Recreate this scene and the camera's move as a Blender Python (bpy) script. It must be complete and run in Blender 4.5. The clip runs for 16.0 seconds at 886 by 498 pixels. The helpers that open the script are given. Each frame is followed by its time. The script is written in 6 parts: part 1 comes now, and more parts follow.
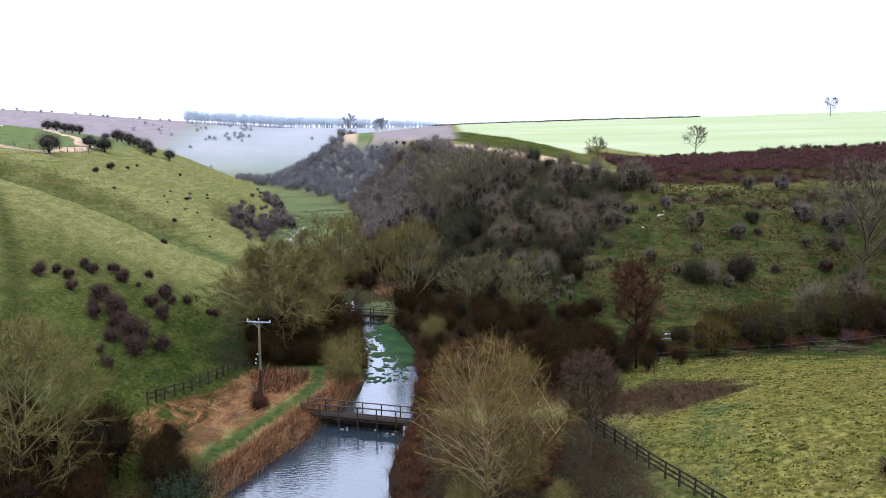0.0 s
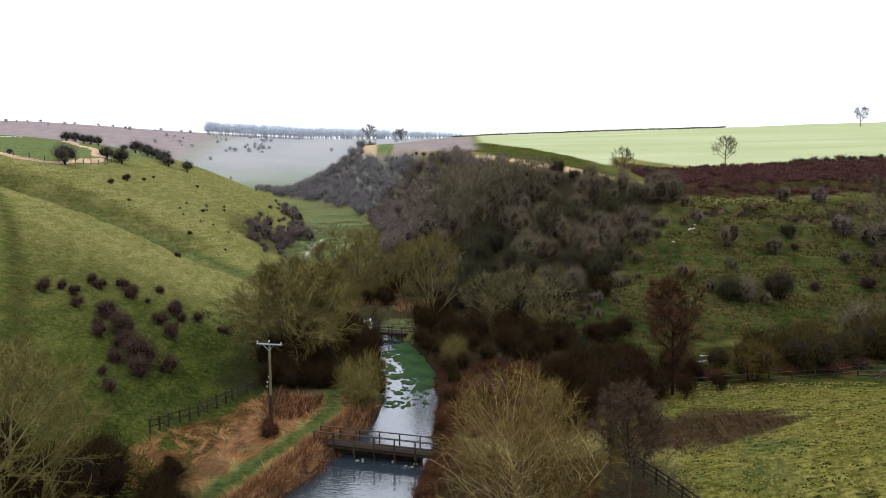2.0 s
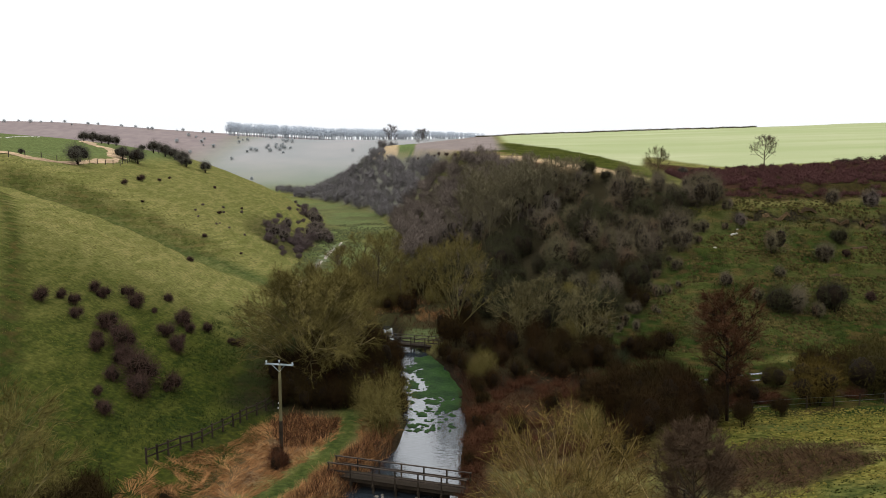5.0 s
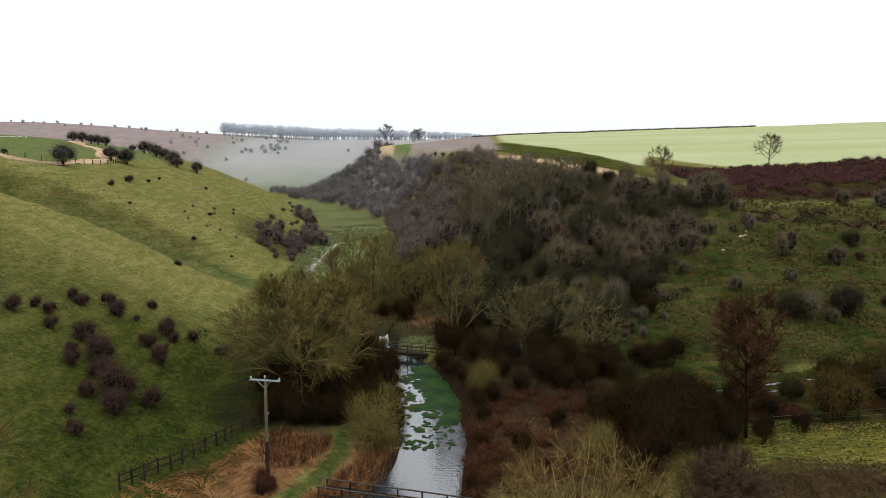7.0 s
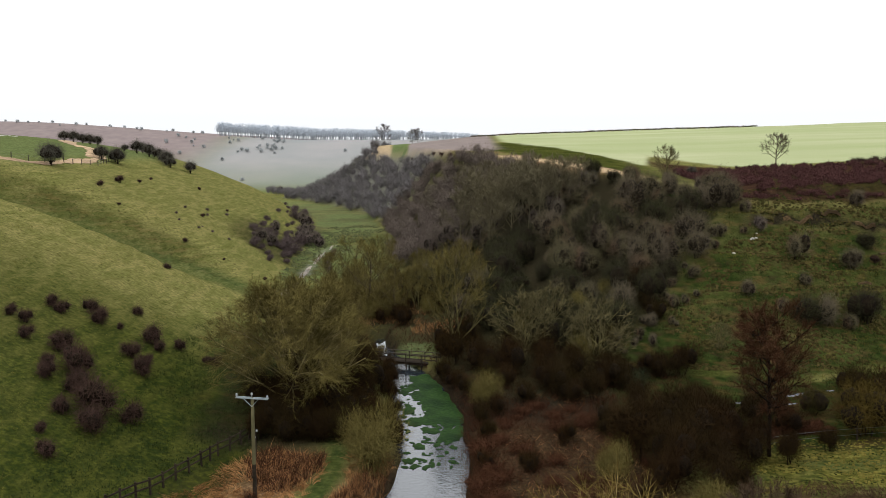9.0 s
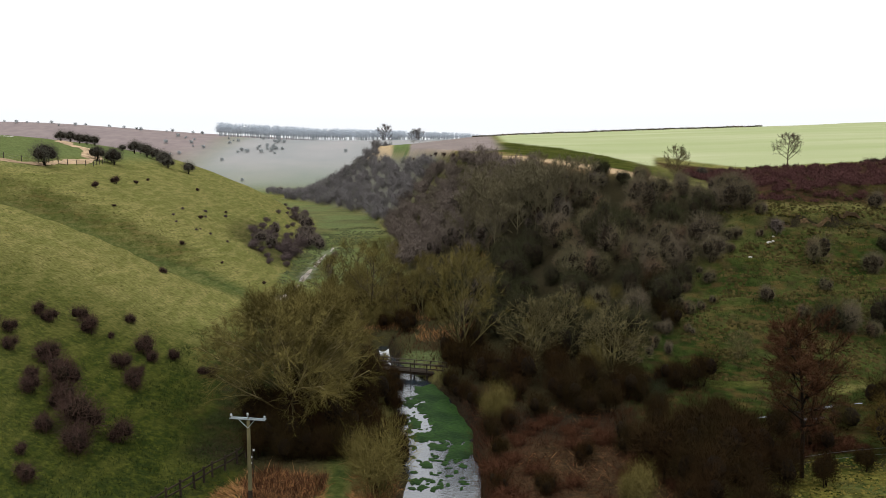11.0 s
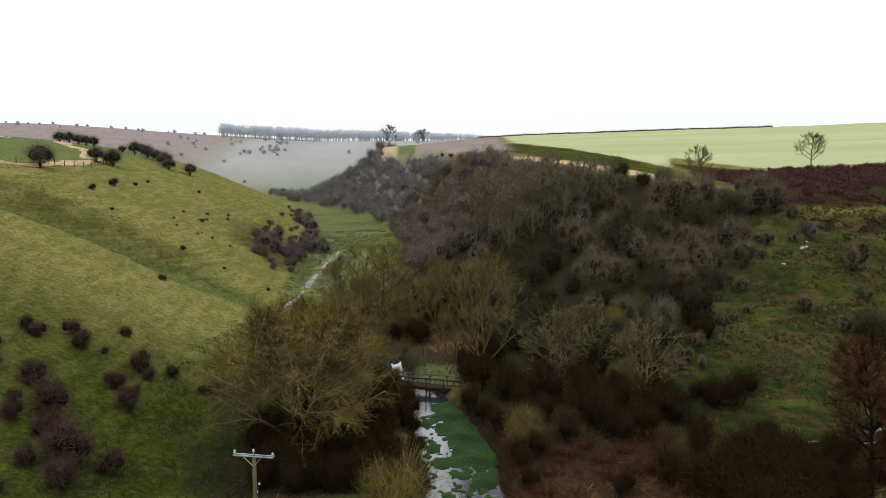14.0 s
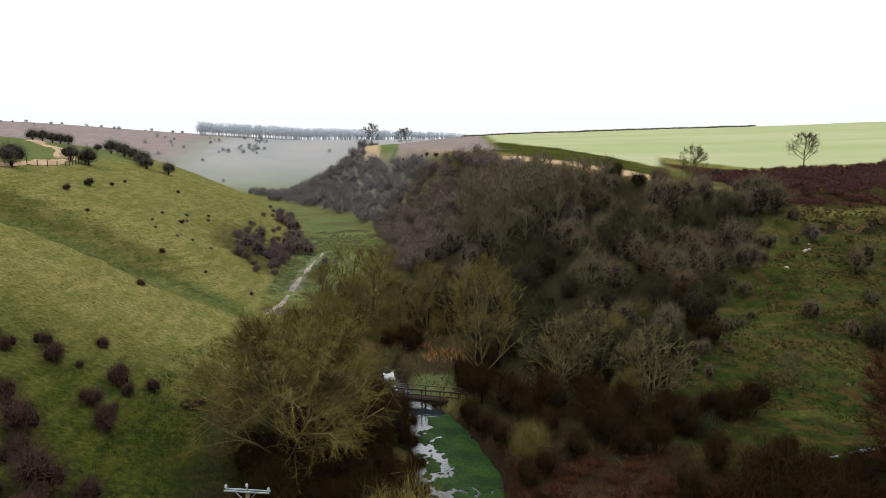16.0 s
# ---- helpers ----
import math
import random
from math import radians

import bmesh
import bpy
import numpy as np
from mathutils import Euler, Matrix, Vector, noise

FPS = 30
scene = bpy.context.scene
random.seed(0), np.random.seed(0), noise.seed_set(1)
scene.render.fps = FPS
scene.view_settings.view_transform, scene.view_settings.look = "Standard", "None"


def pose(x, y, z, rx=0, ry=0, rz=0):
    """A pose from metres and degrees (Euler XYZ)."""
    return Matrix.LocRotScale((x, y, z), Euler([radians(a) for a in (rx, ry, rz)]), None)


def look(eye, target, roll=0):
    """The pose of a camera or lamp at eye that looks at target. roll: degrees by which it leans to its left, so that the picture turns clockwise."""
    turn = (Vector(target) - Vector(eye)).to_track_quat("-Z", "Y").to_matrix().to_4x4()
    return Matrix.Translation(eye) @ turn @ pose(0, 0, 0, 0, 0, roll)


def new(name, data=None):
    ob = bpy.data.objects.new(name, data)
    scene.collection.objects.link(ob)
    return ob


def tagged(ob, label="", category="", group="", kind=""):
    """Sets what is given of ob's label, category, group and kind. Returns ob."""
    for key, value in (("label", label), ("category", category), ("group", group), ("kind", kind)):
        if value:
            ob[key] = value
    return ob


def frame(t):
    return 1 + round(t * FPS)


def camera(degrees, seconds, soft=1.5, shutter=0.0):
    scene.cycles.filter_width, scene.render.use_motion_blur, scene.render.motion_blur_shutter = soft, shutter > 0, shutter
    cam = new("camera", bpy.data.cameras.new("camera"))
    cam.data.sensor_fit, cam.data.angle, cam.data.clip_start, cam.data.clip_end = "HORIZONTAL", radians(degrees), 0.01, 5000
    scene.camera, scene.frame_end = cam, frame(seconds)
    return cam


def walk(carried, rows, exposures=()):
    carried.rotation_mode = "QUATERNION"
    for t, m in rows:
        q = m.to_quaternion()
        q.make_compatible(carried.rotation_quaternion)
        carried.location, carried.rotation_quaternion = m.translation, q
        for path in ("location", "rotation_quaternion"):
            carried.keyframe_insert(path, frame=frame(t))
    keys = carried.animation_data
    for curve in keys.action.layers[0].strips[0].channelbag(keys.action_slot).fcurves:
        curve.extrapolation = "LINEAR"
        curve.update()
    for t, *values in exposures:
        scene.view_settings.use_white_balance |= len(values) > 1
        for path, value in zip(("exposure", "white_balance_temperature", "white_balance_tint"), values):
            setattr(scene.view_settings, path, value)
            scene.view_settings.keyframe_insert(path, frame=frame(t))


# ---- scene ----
cam = camera(60.3, 16.0, 0.8)
# seconds, place, pitch, roll, yaw
PATH = [
    (0, 0.00, 0.00, 25.56, -7.73, -0.01, 2.56),
    (0.5, -0.15, 1.19, 25.55, -7.60, -0.00, 2.41),
    (1, -0.27, 2.41, 25.52, -7.26, 0.01, 2.28),
    (1.5, -0.41, 3.60, 25.51, -6.93, 0.06, 2.11),
    (1.7, -0.47, 4.08, 25.50, -6.91, 0.02, 2.07),
    (1.8, -0.51, 4.31, 25.50, -6.91, -0.00, 2.17),
    (1.9, -0.54, 4.55, 25.49, -6.90, -0.02, 3.03),
    (2, -0.57, 4.79, 25.49, -6.89, -0.04, 4.01),
    (2.1, -0.61, 5.03, 25.49, -6.89, -0.05, 4.83),
    (2.2, -0.65, 5.27, 25.49, -6.89, -0.07, 5.52),
    (2.3, -0.68, 5.50, 25.48, -6.90, -0.08, 6.13),
    (2.4, -0.72, 5.74, 25.48, -6.90, -0.10, 6.23),
    (2.5, -0.76, 5.98, 25.48, -6.90, -0.11, 6.22),
    (3, -0.92, 7.17, 25.49, -6.92, -0.07, 6.07),
    (3.5, -1.13, 8.36, 25.49, -6.92, -0.10, 5.93),
    (4, -1.38, 9.54, 25.48, -6.90, -0.09, 5.80),
    (6.5, -2.29, 15.21, 25.24, -6.79, -0.06, 5.34),
    (7, -2.47, 16.37, 25.23, -6.81, -0.10, 5.28),
    (7.5, -2.64, 17.53, 25.22, -6.82, -0.05, 5.22),
    (8, -2.82, 18.61, 25.18, -6.81, -0.08, 5.15),
    (8.5, -2.96, 19.66, 25.13, -6.79, -0.10, 5.13),
    (9, -3.20, 20.68, 25.12, -6.79, -0.07, 5.08),
    (11.5, -4.53, 25.45, 25.14, -6.74, -0.10, 5.12),
    (12, -4.82, 26.36, 25.09, -6.70, -0.14, 5.17),
    (12.5, -5.13, 27.31, 25.08, -6.68, -0.15, 5.19),
    (13, -5.51, 28.27, 25.04, -6.66, -0.12, 5.20),
    (13.5, -5.96, 29.21, 25.05, -6.66, -0.11, 5.23),
    (14, -6.42, 30.14, 25.12, -6.68, -0.12, 5.26),
    (14.5, -6.91, 31.07, 25.16, -6.69, -0.11, 5.28),
    (15, -7.42, 31.98, 25.20, -6.70, -0.15, 5.26),
    (15.5, -7.96, 32.95, 25.24, -6.74, -0.09, 5.21),
    (15.8, -8.26, 33.56, 25.26, -6.76, -0.07, 5.20),
    (15.9, -8.36, 33.77, 25.26, -6.76, -0.07, 4.53),
    (16, -8.46, 33.97, 25.27, -6.77, -0.06, 3.73),
]
walk(cam, [(t, pose(x, y, z, 0, 0, w) @ pose(0, 0, 0, 90 + p) @ pose(0, 0, 0, 0, 0, r)) for t, x, y, z, p, r, w in PATH],
     [(0.0, 0.63, 5300, 17), (0.5, 0.43, 5350, 16), (1.5, 0.32, 5700, 14), (2.5, 0.11, 6200, 11), (3.5, 0.0, 6400, 10), (16.0, -0.05, 6400, 10)])

# ---- light ----
world = bpy.data.worlds.new("overcast_sky")
scene.world = world
world.use_nodes = True
wn, wl = world.node_tree.nodes, world.node_tree.links
wn.clear()
SUN_ELEVATION, SUN_TURN = radians(48), radians(200)
sky = wn.new("ShaderNodeTexSky")
sky.sky_type, sky.sun_disc = "NISHITA", False
sky.sun_elevation, sky.sun_rotation, sky.dust_density, sky.air_density = SUN_ELEVATION, SUN_TURN, 5.0, 1.0
clear_sky, cloud_deck, cover = wn.new("ShaderNodeBackground"), wn.new("ShaderNodeBackground"), wn.new("ShaderNodeMixShader")
clear_sky.inputs[1].default_value = 0.12
cloud_deck.inputs[0].default_value = (0.97, 0.985, 1.0, 1)
# an even cloud deck, brighter overhead than at the skyline
sky_way, sky_split, sky_rise = wn.new("ShaderNodeTexCoord"), wn.new("ShaderNodeSeparateXYZ"), wn.new("ShaderNodeMapRange")
sky_rise.inputs[1].default_value, sky_rise.inputs[2].default_value = 0.05, 1.0
sky_rise.inputs[3].default_value, sky_rise.inputs[4].default_value = 1.15, 4.0
wl.new(sky_way.outputs["Generated"], sky_split.inputs[0])
wl.new(sky_split.outputs[2], sky_rise.inputs[0])
wl.new(sky_rise.outputs[0], cloud_deck.inputs[1])
cover.inputs[0].default_value = 0.9
world_out = wn.new("ShaderNodeOutputWorld")
wl.new(sky.outputs[0], clear_sky.inputs[0])
wl.new(clear_sky.outputs[0], cover.inputs[1])
wl.new(cloud_deck.outputs[0], cover.inputs[2])
wl.new(cover.outputs[0], world_out.inputs[0])
sun_data = bpy.data.lights.new("sun", "SUN")
sun_data.energy, sun_data.angle, sun_data.color = 0.7, radians(16), (1.0, 0.96, 0.88)
sun = new("sun", sun_data)
sun.matrix_world = look((-40, -120, 200), (0, 60, 0))

# ---- shape of the land ----
def smooth(a, b, v):
    w = np.clip((v - a) / (b - a), 0, 1)
    return w * w * (3 - 2 * w)


def lattice(ix, iy, seed):
    n = np.sin(ix * 127.1 + iy * 311.7 + seed * 74.7) * 43758.5453
    return n - np.floor(n)


def value_noise(x, y, seed=0):
    ix, iy = np.floor(x), np.floor(y)
    fx, fy = x - ix, y - iy
    fx, fy = fx * fx * (3 - 2 * fx), fy * fy * (3 - 2 * fy)
    a, b = lattice(ix, iy, seed), lattice(ix + 1, iy, seed)
    c, d = lattice(ix, iy + 1, seed), lattice(ix + 1, iy + 1, seed)
    return (a + (b - a) * fx) * (1 - fy) + (c + (d - c) * fx) * fy


def fbm(x, y, size, seed=0, octaves=3):
    total, gain = 0, 0.5
    for k in range(octaves):
        total = total + gain * (value_noise(x / size * 2**k, y / size * 2**k, seed + k) - 0.5)
        gain *= 0.5
    return total


def side_of(x, y, line):
    """Distance from a line of points, positive on its left side."""
    best, sign = np.full(np.shape(x), 1e9), np.ones(np.shape(x))
    for (ax, ay), (bx, by) in zip(line, line[1:]):
        dx, dy = bx - ax, by - ay
        k = np.clip(((x - ax) * dx + (y - ay) * dy) / (dx * dx + dy * dy), 0, 1)
        d = np.hypot(x - ax - k * dx, y - ay - k * dy)
        cross = dx * (y - ay) - dy * (x - ax)
        near = d < best - 1e-6
        best, sign = np.where(near, d, best), np.where(near, np.where(cross >= 0, 1.0, -1.0), sign)
    return best * sign


LEFT_TOE = [(-30, -300), (-25, 20), (-26, 60), (-28, 75), (-32, 100), (-39, 128), (-44, 142), (-47, 160), (-53, 195), (-62, 245), (-78, 305), (-112, 362), (-170, 425), (-420, 520), (-900, 640)]
RIGHT_TOE = [(900, 190), (140, 125), (61, 116), (27, 103), (5, 106), (-12, 128), (-26, 176), (-40, 250), (-62, 333), (-118, 428), (-138, 455), (-110, 480), (-40, 500), (200, 560), (900, 700)]
RIGHT_EDGE = [(900, 240), (140, 172), (52, 152), (33, 147), (18, 156), (3, 186), (-14, 242), (-38, 322), (-60, 395), (-74, 426), (-70, 444), (-30, 462), (200, 515), (900, 650)]
GULLY = [(-38, 140), (-64, 150.5), (-100, 145), (-140, 150)]
FIELD_FOOT = [(-10, 246), (-15, 260), (-25, 274), (-36, 309), (-47, 343), (-53, 359), (-60, 379), (-66, 396), (-76, 416)]
CRACK = [(28, 136), (33.3, 137.7), (40.5, 139.1), (45.3, 140.5), (49.3, 140), (55.2, 141.8), (75, 147), (110, 154)]
WET_TRACK = [(-42, 148), (-45, 172), (-48.5, 196), (-51, 224)]
SPUR_TRACK = [(-68, 152.5), (-61.7, 152.4), (-55.7, 148.6), (-48.7, 144.7), (-44, 141)]
GRASS_PATH = [(-23, 45), (-21.6, 53), (-19.2, 62.6), (-17.3, 69.2), (-16.4, 75.4), (-17.4, 81.4), (-18.5, 88)]
BANK_Y = [-12, 10, 30, 45, 52, 57, 63, 66, 75, 82, 93, 103, 108, 113, 118, 122, 126]
BANK_L = [-14, -24, -22, -19.5, -18.2, -16.7, -14.8, -14.4, -12.0, -11.9, -14.4, -15.8, -16.8, -18.6, -20.8, -21.5, -21]
BANK_R = [-14, -2, -4, -5.5, -6.2, -7.0, -6.6, -6.4, -6.6, -6.8, -8.2, -11.2, -13.4, -16.6, -19.0, -20.6, -21]


def upland(x, y):
    """Height of the ridge field over the right-hand valley side."""
    top = 22 + 0.058 * (np.minimum(y, 425) - 160) - 0.02 * np.maximum(y - 425, 0) + 0.03 * np.clip(x, -150, 320)
    return top - 3.2 * smooth(-15, -70, x)


def land(x, y):
    x, y = np.asarray(x, float), np.asarray(y, float)
    floor = 1.15 + 0.004 * np.clip(y - 100, 0, 400) + 0.25 * fbm(x, y, 9, 3)
    # left-hand hill
    u = side_of(x, y, LEFT_TOE)
    u = 2.2 * np.logaddexp(0, np.clip(u + 2.6 * fbm(x, y, 26, 5), -200, 2000) / 2.2)
    top = 32 + 0.05 * np.clip(u - 80, 0, 520)
    left = top * np.tanh((0.5 + 0.1 * smooth(140, 158, y)) * u / top)
    left = left + 0.14 * np.sin(left * 3.1 + 6 * fbm(x, y, 12, 17)) * smooth(3, 8, left) * smooth(30, 24, left)
    gully = np.abs(side_of(x, y, GULLY))
    left = left - 6.0 * np.exp(-(gully / 7.5) ** 2) * smooth(2, 24, u) * smooth(-190, -110, x)
    # right-hand hill
    inside, beyond = -side_of(x, y, RIGHT_TOE), -side_of(x, y, RIGHT_EDGE)
    up = upland(x, y) - floor
    t = np.clip(inside, 0, None) / np.clip(np.clip(inside, 0, None) + np.clip(-beyond, 0, None), 1e-3, None)
    right = np.where(inside <= 0, 0, up * np.where(beyond > 0, 1, t ** 1.28))
    right = right - 2.6 * smooth(8, 34, x) * smooth(330, 195, y) * smooth(15.5, 20.5, right)
    crack = side_of(x, y + 1.6 * fbm(x, y, 5, 15), CRACK)
    right = right + 1.3 * (smooth(-0.7, 0.7, crack) - 0.5) * np.exp(-(crack / 5) ** 2) * smooth(28, 34, x) * (inside > 8)
    right = right + 0.34 * np.sin(right * 3.4 + 5 * fbm(x, y, 8, 19)) * smooth(2, 6, right) * smooth(16, 26, x) * (beyond < 0)
    # far hill across the head of the valley
    far = (40 + 22 * smooth(-170, -560, x)) * smooth(505, 745, y + 0.10 * x) + 10 * smooth(800, 2200, y)
    hill = np.maximum(np.maximum(left, right), far)
    # grassy mound in the foreground and the bank behind it
    mound = 9 * np.exp(-(((x - 46) / 30) ** 2) - ((y - 48) / 26) ** 2) + 7 * smooth(30, 90, x) * smooth(90, 20, y)
    # river bed
    xl, xr = np.interp(y, BANK_Y, BANK_L), np.interp(y, BANK_Y, BANK_R)
    wobble = 0.9 * fbm(x, y, 4, 11)
    inset = np.minimum(x - xl, xr - x) + wobble
    bed = smooth(-1.6, 0.5, inset) * (y > -12) * (y < 126)
    z = floor + hill + mound
    z = z * (1 - bed) + bed * -0.7
    rough = 0.35 * fbm(x, y, 3.1, 21) + 0.9 * fbm(x, y, 16, 31) * smooth(3, 12, hill)
    return z + rough * (1 - bed)


def height(x, y):
    return float(land(np.array([x]), np.array([y]))[0])
# ---- end of land ----

# ---- materials ----
def tone(c, k=0.25):
    return tuple(k * v for v in c)


def material(name, rough=0.9, spec=0.2):
    mat = bpy.data.materials.new(name)
    mat.use_nodes = True
    shader = mat.node_tree.nodes["Principled BSDF"]
    shader.inputs["Roughness"].default_value = rough
    shader.inputs["Specular IOR Level"].default_value = spec
    return mat, mat.node_tree.nodes, mat.node_tree.links, shader


def noise_of(nodes, links, size, detail=4.0, where="Object", stretch=(1, 1, 1), low=0.3, high=0.7):
    """A noise of about that many metres, spread to 0..1."""
    coord, mapping, tex, ramp = nodes.new("ShaderNodeTexCoord"), nodes.new("ShaderNodeMapping"), nodes.new("ShaderNodeTexNoise"), nodes.new("ShaderNodeMapRange")
    mapping.inputs["Scale"].default_value = stretch
    tex.inputs["Scale"].default_value, tex.inputs["Detail"].default_value = 1 / size, detail
    ramp.inputs[1].default_value, ramp.inputs[2].default_value = low, high
    links.new(coord.outputs[where], mapping.inputs[0])
    links.new(mapping.outputs[0], tex.inputs["Vector"])
    links.new(tex.outputs[0], ramp.inputs[0])
    return ramp.outputs[0]


def blend(nodes, links, factor, a, b, mode="MIX"):
    mix = nodes.new("ShaderNodeMix")
    mix.data_type, mix.blend_type = "RGBA", mode
    for socket, value in ((mix.inputs[0], factor), (mix.inputs[6], a), (mix.inputs[7], b)):
        if isinstance(value, tuple):
            socket.default_value = (*value, 1)
        elif isinstance(value, (int, float)):
            socket.default_value = value
        else:
            links.new(value, socket)
    return mix.outputs[2]


def bump(nodes, links, shader, value, depth, strength=1.0):
    node = nodes.new("ShaderNodeBump")
    node.inputs["Strength"].default_value, node.inputs["Distance"].default_value = strength, depth
    links.new(value, node.inputs["Height"])
    links.new(node.outputs[0], shader.inputs["Normal"])


def twig_material(name, dark, light, third, rough=0.85, more=(), vary=0.5):
    """Bark or twigs: a colour between three, by the plant and by the twig."""
    mat, n, l, shader = material(name, rough, 0.0)
    info, geo = n.new("ShaderNodeObjectInfo"), n.new("ShaderNodeNewGeometry")
    dark, light, third = tone(dark), tone(light), tone(third)
    by_plant = blend(n, l, info.outputs["Random"], dark, third)
    if more:
        # plants of several kinds: which one it is goes by the plant, or by the place in a far wood
        ramp, pick = n.new("ShaderNodeValToRGB"), n.new("ShaderNodeMath")
        pick.operation = "FRACT"
        both = n.new("ShaderNodeMath")
        l.new(info.outputs["Random"], both.inputs[0])
        l.new(noise_of(n, l, 9, 1, "Object", (1, 1, 0.3), 0.2, 0.8), both.inputs[1])
        l.new(both.outputs[0], pick.inputs[0])
        for k, c in enumerate(more):
            spot = ramp.color_ramp.elements[k] if k < 2 else ramp.color_ramp.elements.new(0.5)
            spot.position, spot.color = k / (len(more) - 1), (*tone(c), 1)
        l.new(pick.outputs[0], ramp.inputs[0])
        by_plant = ramp.outputs[0]
    by_twig = blend(n, l, geo.outputs["Random Per Island"], by_plant, blend(n, l, vary, by_plant, light))
    tint = blend(n, l, noise_of(n, l, 1.5, 3), by_twig, dark)
    half = blend(n, l, 0.5, by_twig, tint)
    l.new(half, shader.inputs["Base Color"])
    return mat


def plain_material(name, a, b, size, rough=0.9, spec=0.04, depth=0.0, stretch=(1, 1, 1), metal=0.0):
    a, b = tone(a, 0.5), tone(b, 0.5)
    mat, n, l, shader = material(name, rough, spec)
    shader.inputs["Metallic"].default_value = metal
    grain, stain = noise_of(n, l, size, 6, "Object", stretch), noise_of(n, l, size * 9, 3)
    colour = blend(n, l, grain, a, b)
    l.new(blend(n, l, stain, colour, tuple(0.7 * c for c in a)), shader.inputs["Base Color"])
    if depth:
        bump(n, l, shader, grain, depth)
    return mat


SCRUB = twig_material("scrub_twigs", (0.1478, 0.1158, 0.07814), (0.8412, 0.6852, 0.45), (0.1762, 0.1477, 0.09476), more=((0.2274, 0.1772, 0.1243), (0.2444, 0.2303, 0.08881), (0.1478, 0.1182, 0.07578), (0.3411, 0.195, 0.1185), (0.2159, 0.2008, 0.08999), (0.307, 0.2422, 0.1682), (0.1704, 0.1772, 0.06867), (0.2274, 0.163, 0.1125), (0.1307, 0.1228, 0.06631), (0.2728, 0.2102, 0.1539)), vary=0.25)
# darkened scrub palette: the dimness low on the slope is in its colour
SHADED_SCRUB = twig_material("blackthorn_twigs", (0.05436, 0.0485, 0.02842), (0.3161, 0.2804, 0.1643), (0.05927, 0.05393, 0.03279), more=((0.08377, 0.08197, 0.03935), (0.06124, 0.05393, 0.03279), (0.09878, 0.1035, 0.04591), (0.1138, 0.07118, 0.03935), (0.06915, 0.06903, 0.03498)), vary=0.22)
MARSH = twig_material("marsh_twigs", (0.0294, 0.019, 0.0088), (0.1785, 0.1092, 0.048), (0.042, 0.0285, 0.0112), more=((0.042, 0.02565, 0.0128), (0.0483, 0.0361, 0.0136), (0.0357, 0.0228, 0.0112), (0.0588, 0.02945, 0.0136)), vary=0.3)
THORN = twig_material("thorn_twigs", (0.078, 0.04608, 0.038), (0.34, 0.2016, 0.152), (0.105, 0.06528, 0.05016))
WILLOW = twig_material("willow_twigs", (0.147, 0.1188, 0.03528), (0.9016, 0.726, 0.245), (0.196, 0.1628, 0.04508))
PALE_TWIG = twig_material("pale_twigs", (0.09181, 0.06191, 0.01804), (0.9181, 0.6535, 0.2044), (0.1335, 0.09459, 0.02405), vary=0.6)
LICHEN = twig_material("lichened_twigs", (0.10, 0.085, 0.034), (1.0, 0.84, 0.42), (0.14, 0.118, 0.046), vary=0.5)
ALDER = twig_material("alder_twigs", (0.1328, 0.06266, 0.03293), (0.3897, 0.1863, 0.09408), (0.1461, 0.07113, 0.03763), vary=0.3)
HILL_TWIG = twig_material("hilltop_thorn_twigs", (0.15, 0.14, 0.1063), (0.525, 0.4875, 0.375), (0.1875, 0.1725, 0.1313), vary=0.3)
DUSK_TWIG = twig_material("dusky_twigs", (0.100, 0.066, 0.040), (0.50, 0.32, 0.20), (0.125, 0.080, 0.050), vary=0.35)
ASH = twig_material("ash_twigs", (0.23, 0.20, 0.115), (0.80, 0.69, 0.44), (0.27, 0.225, 0.125), vary=0.35)
EVERGREEN = twig_material("evergreen_leaves", (0.05, 0.065, 0.036), (0.14, 0.17, 0.075), (0.06, 0.07, 0.045), 0.6)
GORSE = twig_material("gorse_leaves", (0.075, 0.066, 0.018), (0.40, 0.27, 0.08), (0.13, 0.088, 0.024))
OLIVE = twig_material("olive_twigs", (0.06, 0.052, 0.018), (0.34, 0.26, 0.09), (0.08, 0.066, 0.022), vary=0.35)
# the far wood's haze is put into its pale bluish colours
FARWOOD = twig_material("hazed_wood_twigs", (1.62, 1.75, 1.92), (1.72, 1.85, 2.0), (1.68, 1.8, 1.96), vary=0.3)
# two paler scrub palettes: distance haze put into the colour, far then middle
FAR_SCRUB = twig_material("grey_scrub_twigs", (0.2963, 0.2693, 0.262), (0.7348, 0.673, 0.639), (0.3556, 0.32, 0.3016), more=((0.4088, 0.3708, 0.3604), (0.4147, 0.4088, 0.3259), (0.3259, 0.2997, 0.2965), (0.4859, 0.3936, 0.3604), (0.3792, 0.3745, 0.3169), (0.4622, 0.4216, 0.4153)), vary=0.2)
MID_SCRUB = twig_material("hazed_mid_scrub_twigs", (0.2356, 0.1867, 0.1542), (0.5843, 0.4667, 0.3763), (0.2828, 0.2219, 0.1776), more=((0.3252, 0.2571, 0.2121), (0.3299, 0.2836, 0.1919), (0.2591, 0.2078, 0.1745), (0.3864, 0.273, 0.2121), (0.3016, 0.2598, 0.1867), (0.3676, 0.2923, 0.2446)), vary=0.2)
SPUR_TWIG = twig_material("spur_thorn_twigs", (0.17, 0.125, 0.118), (0.60, 0.46, 0.42), (0.21, 0.155, 0.14), vary=0.3)
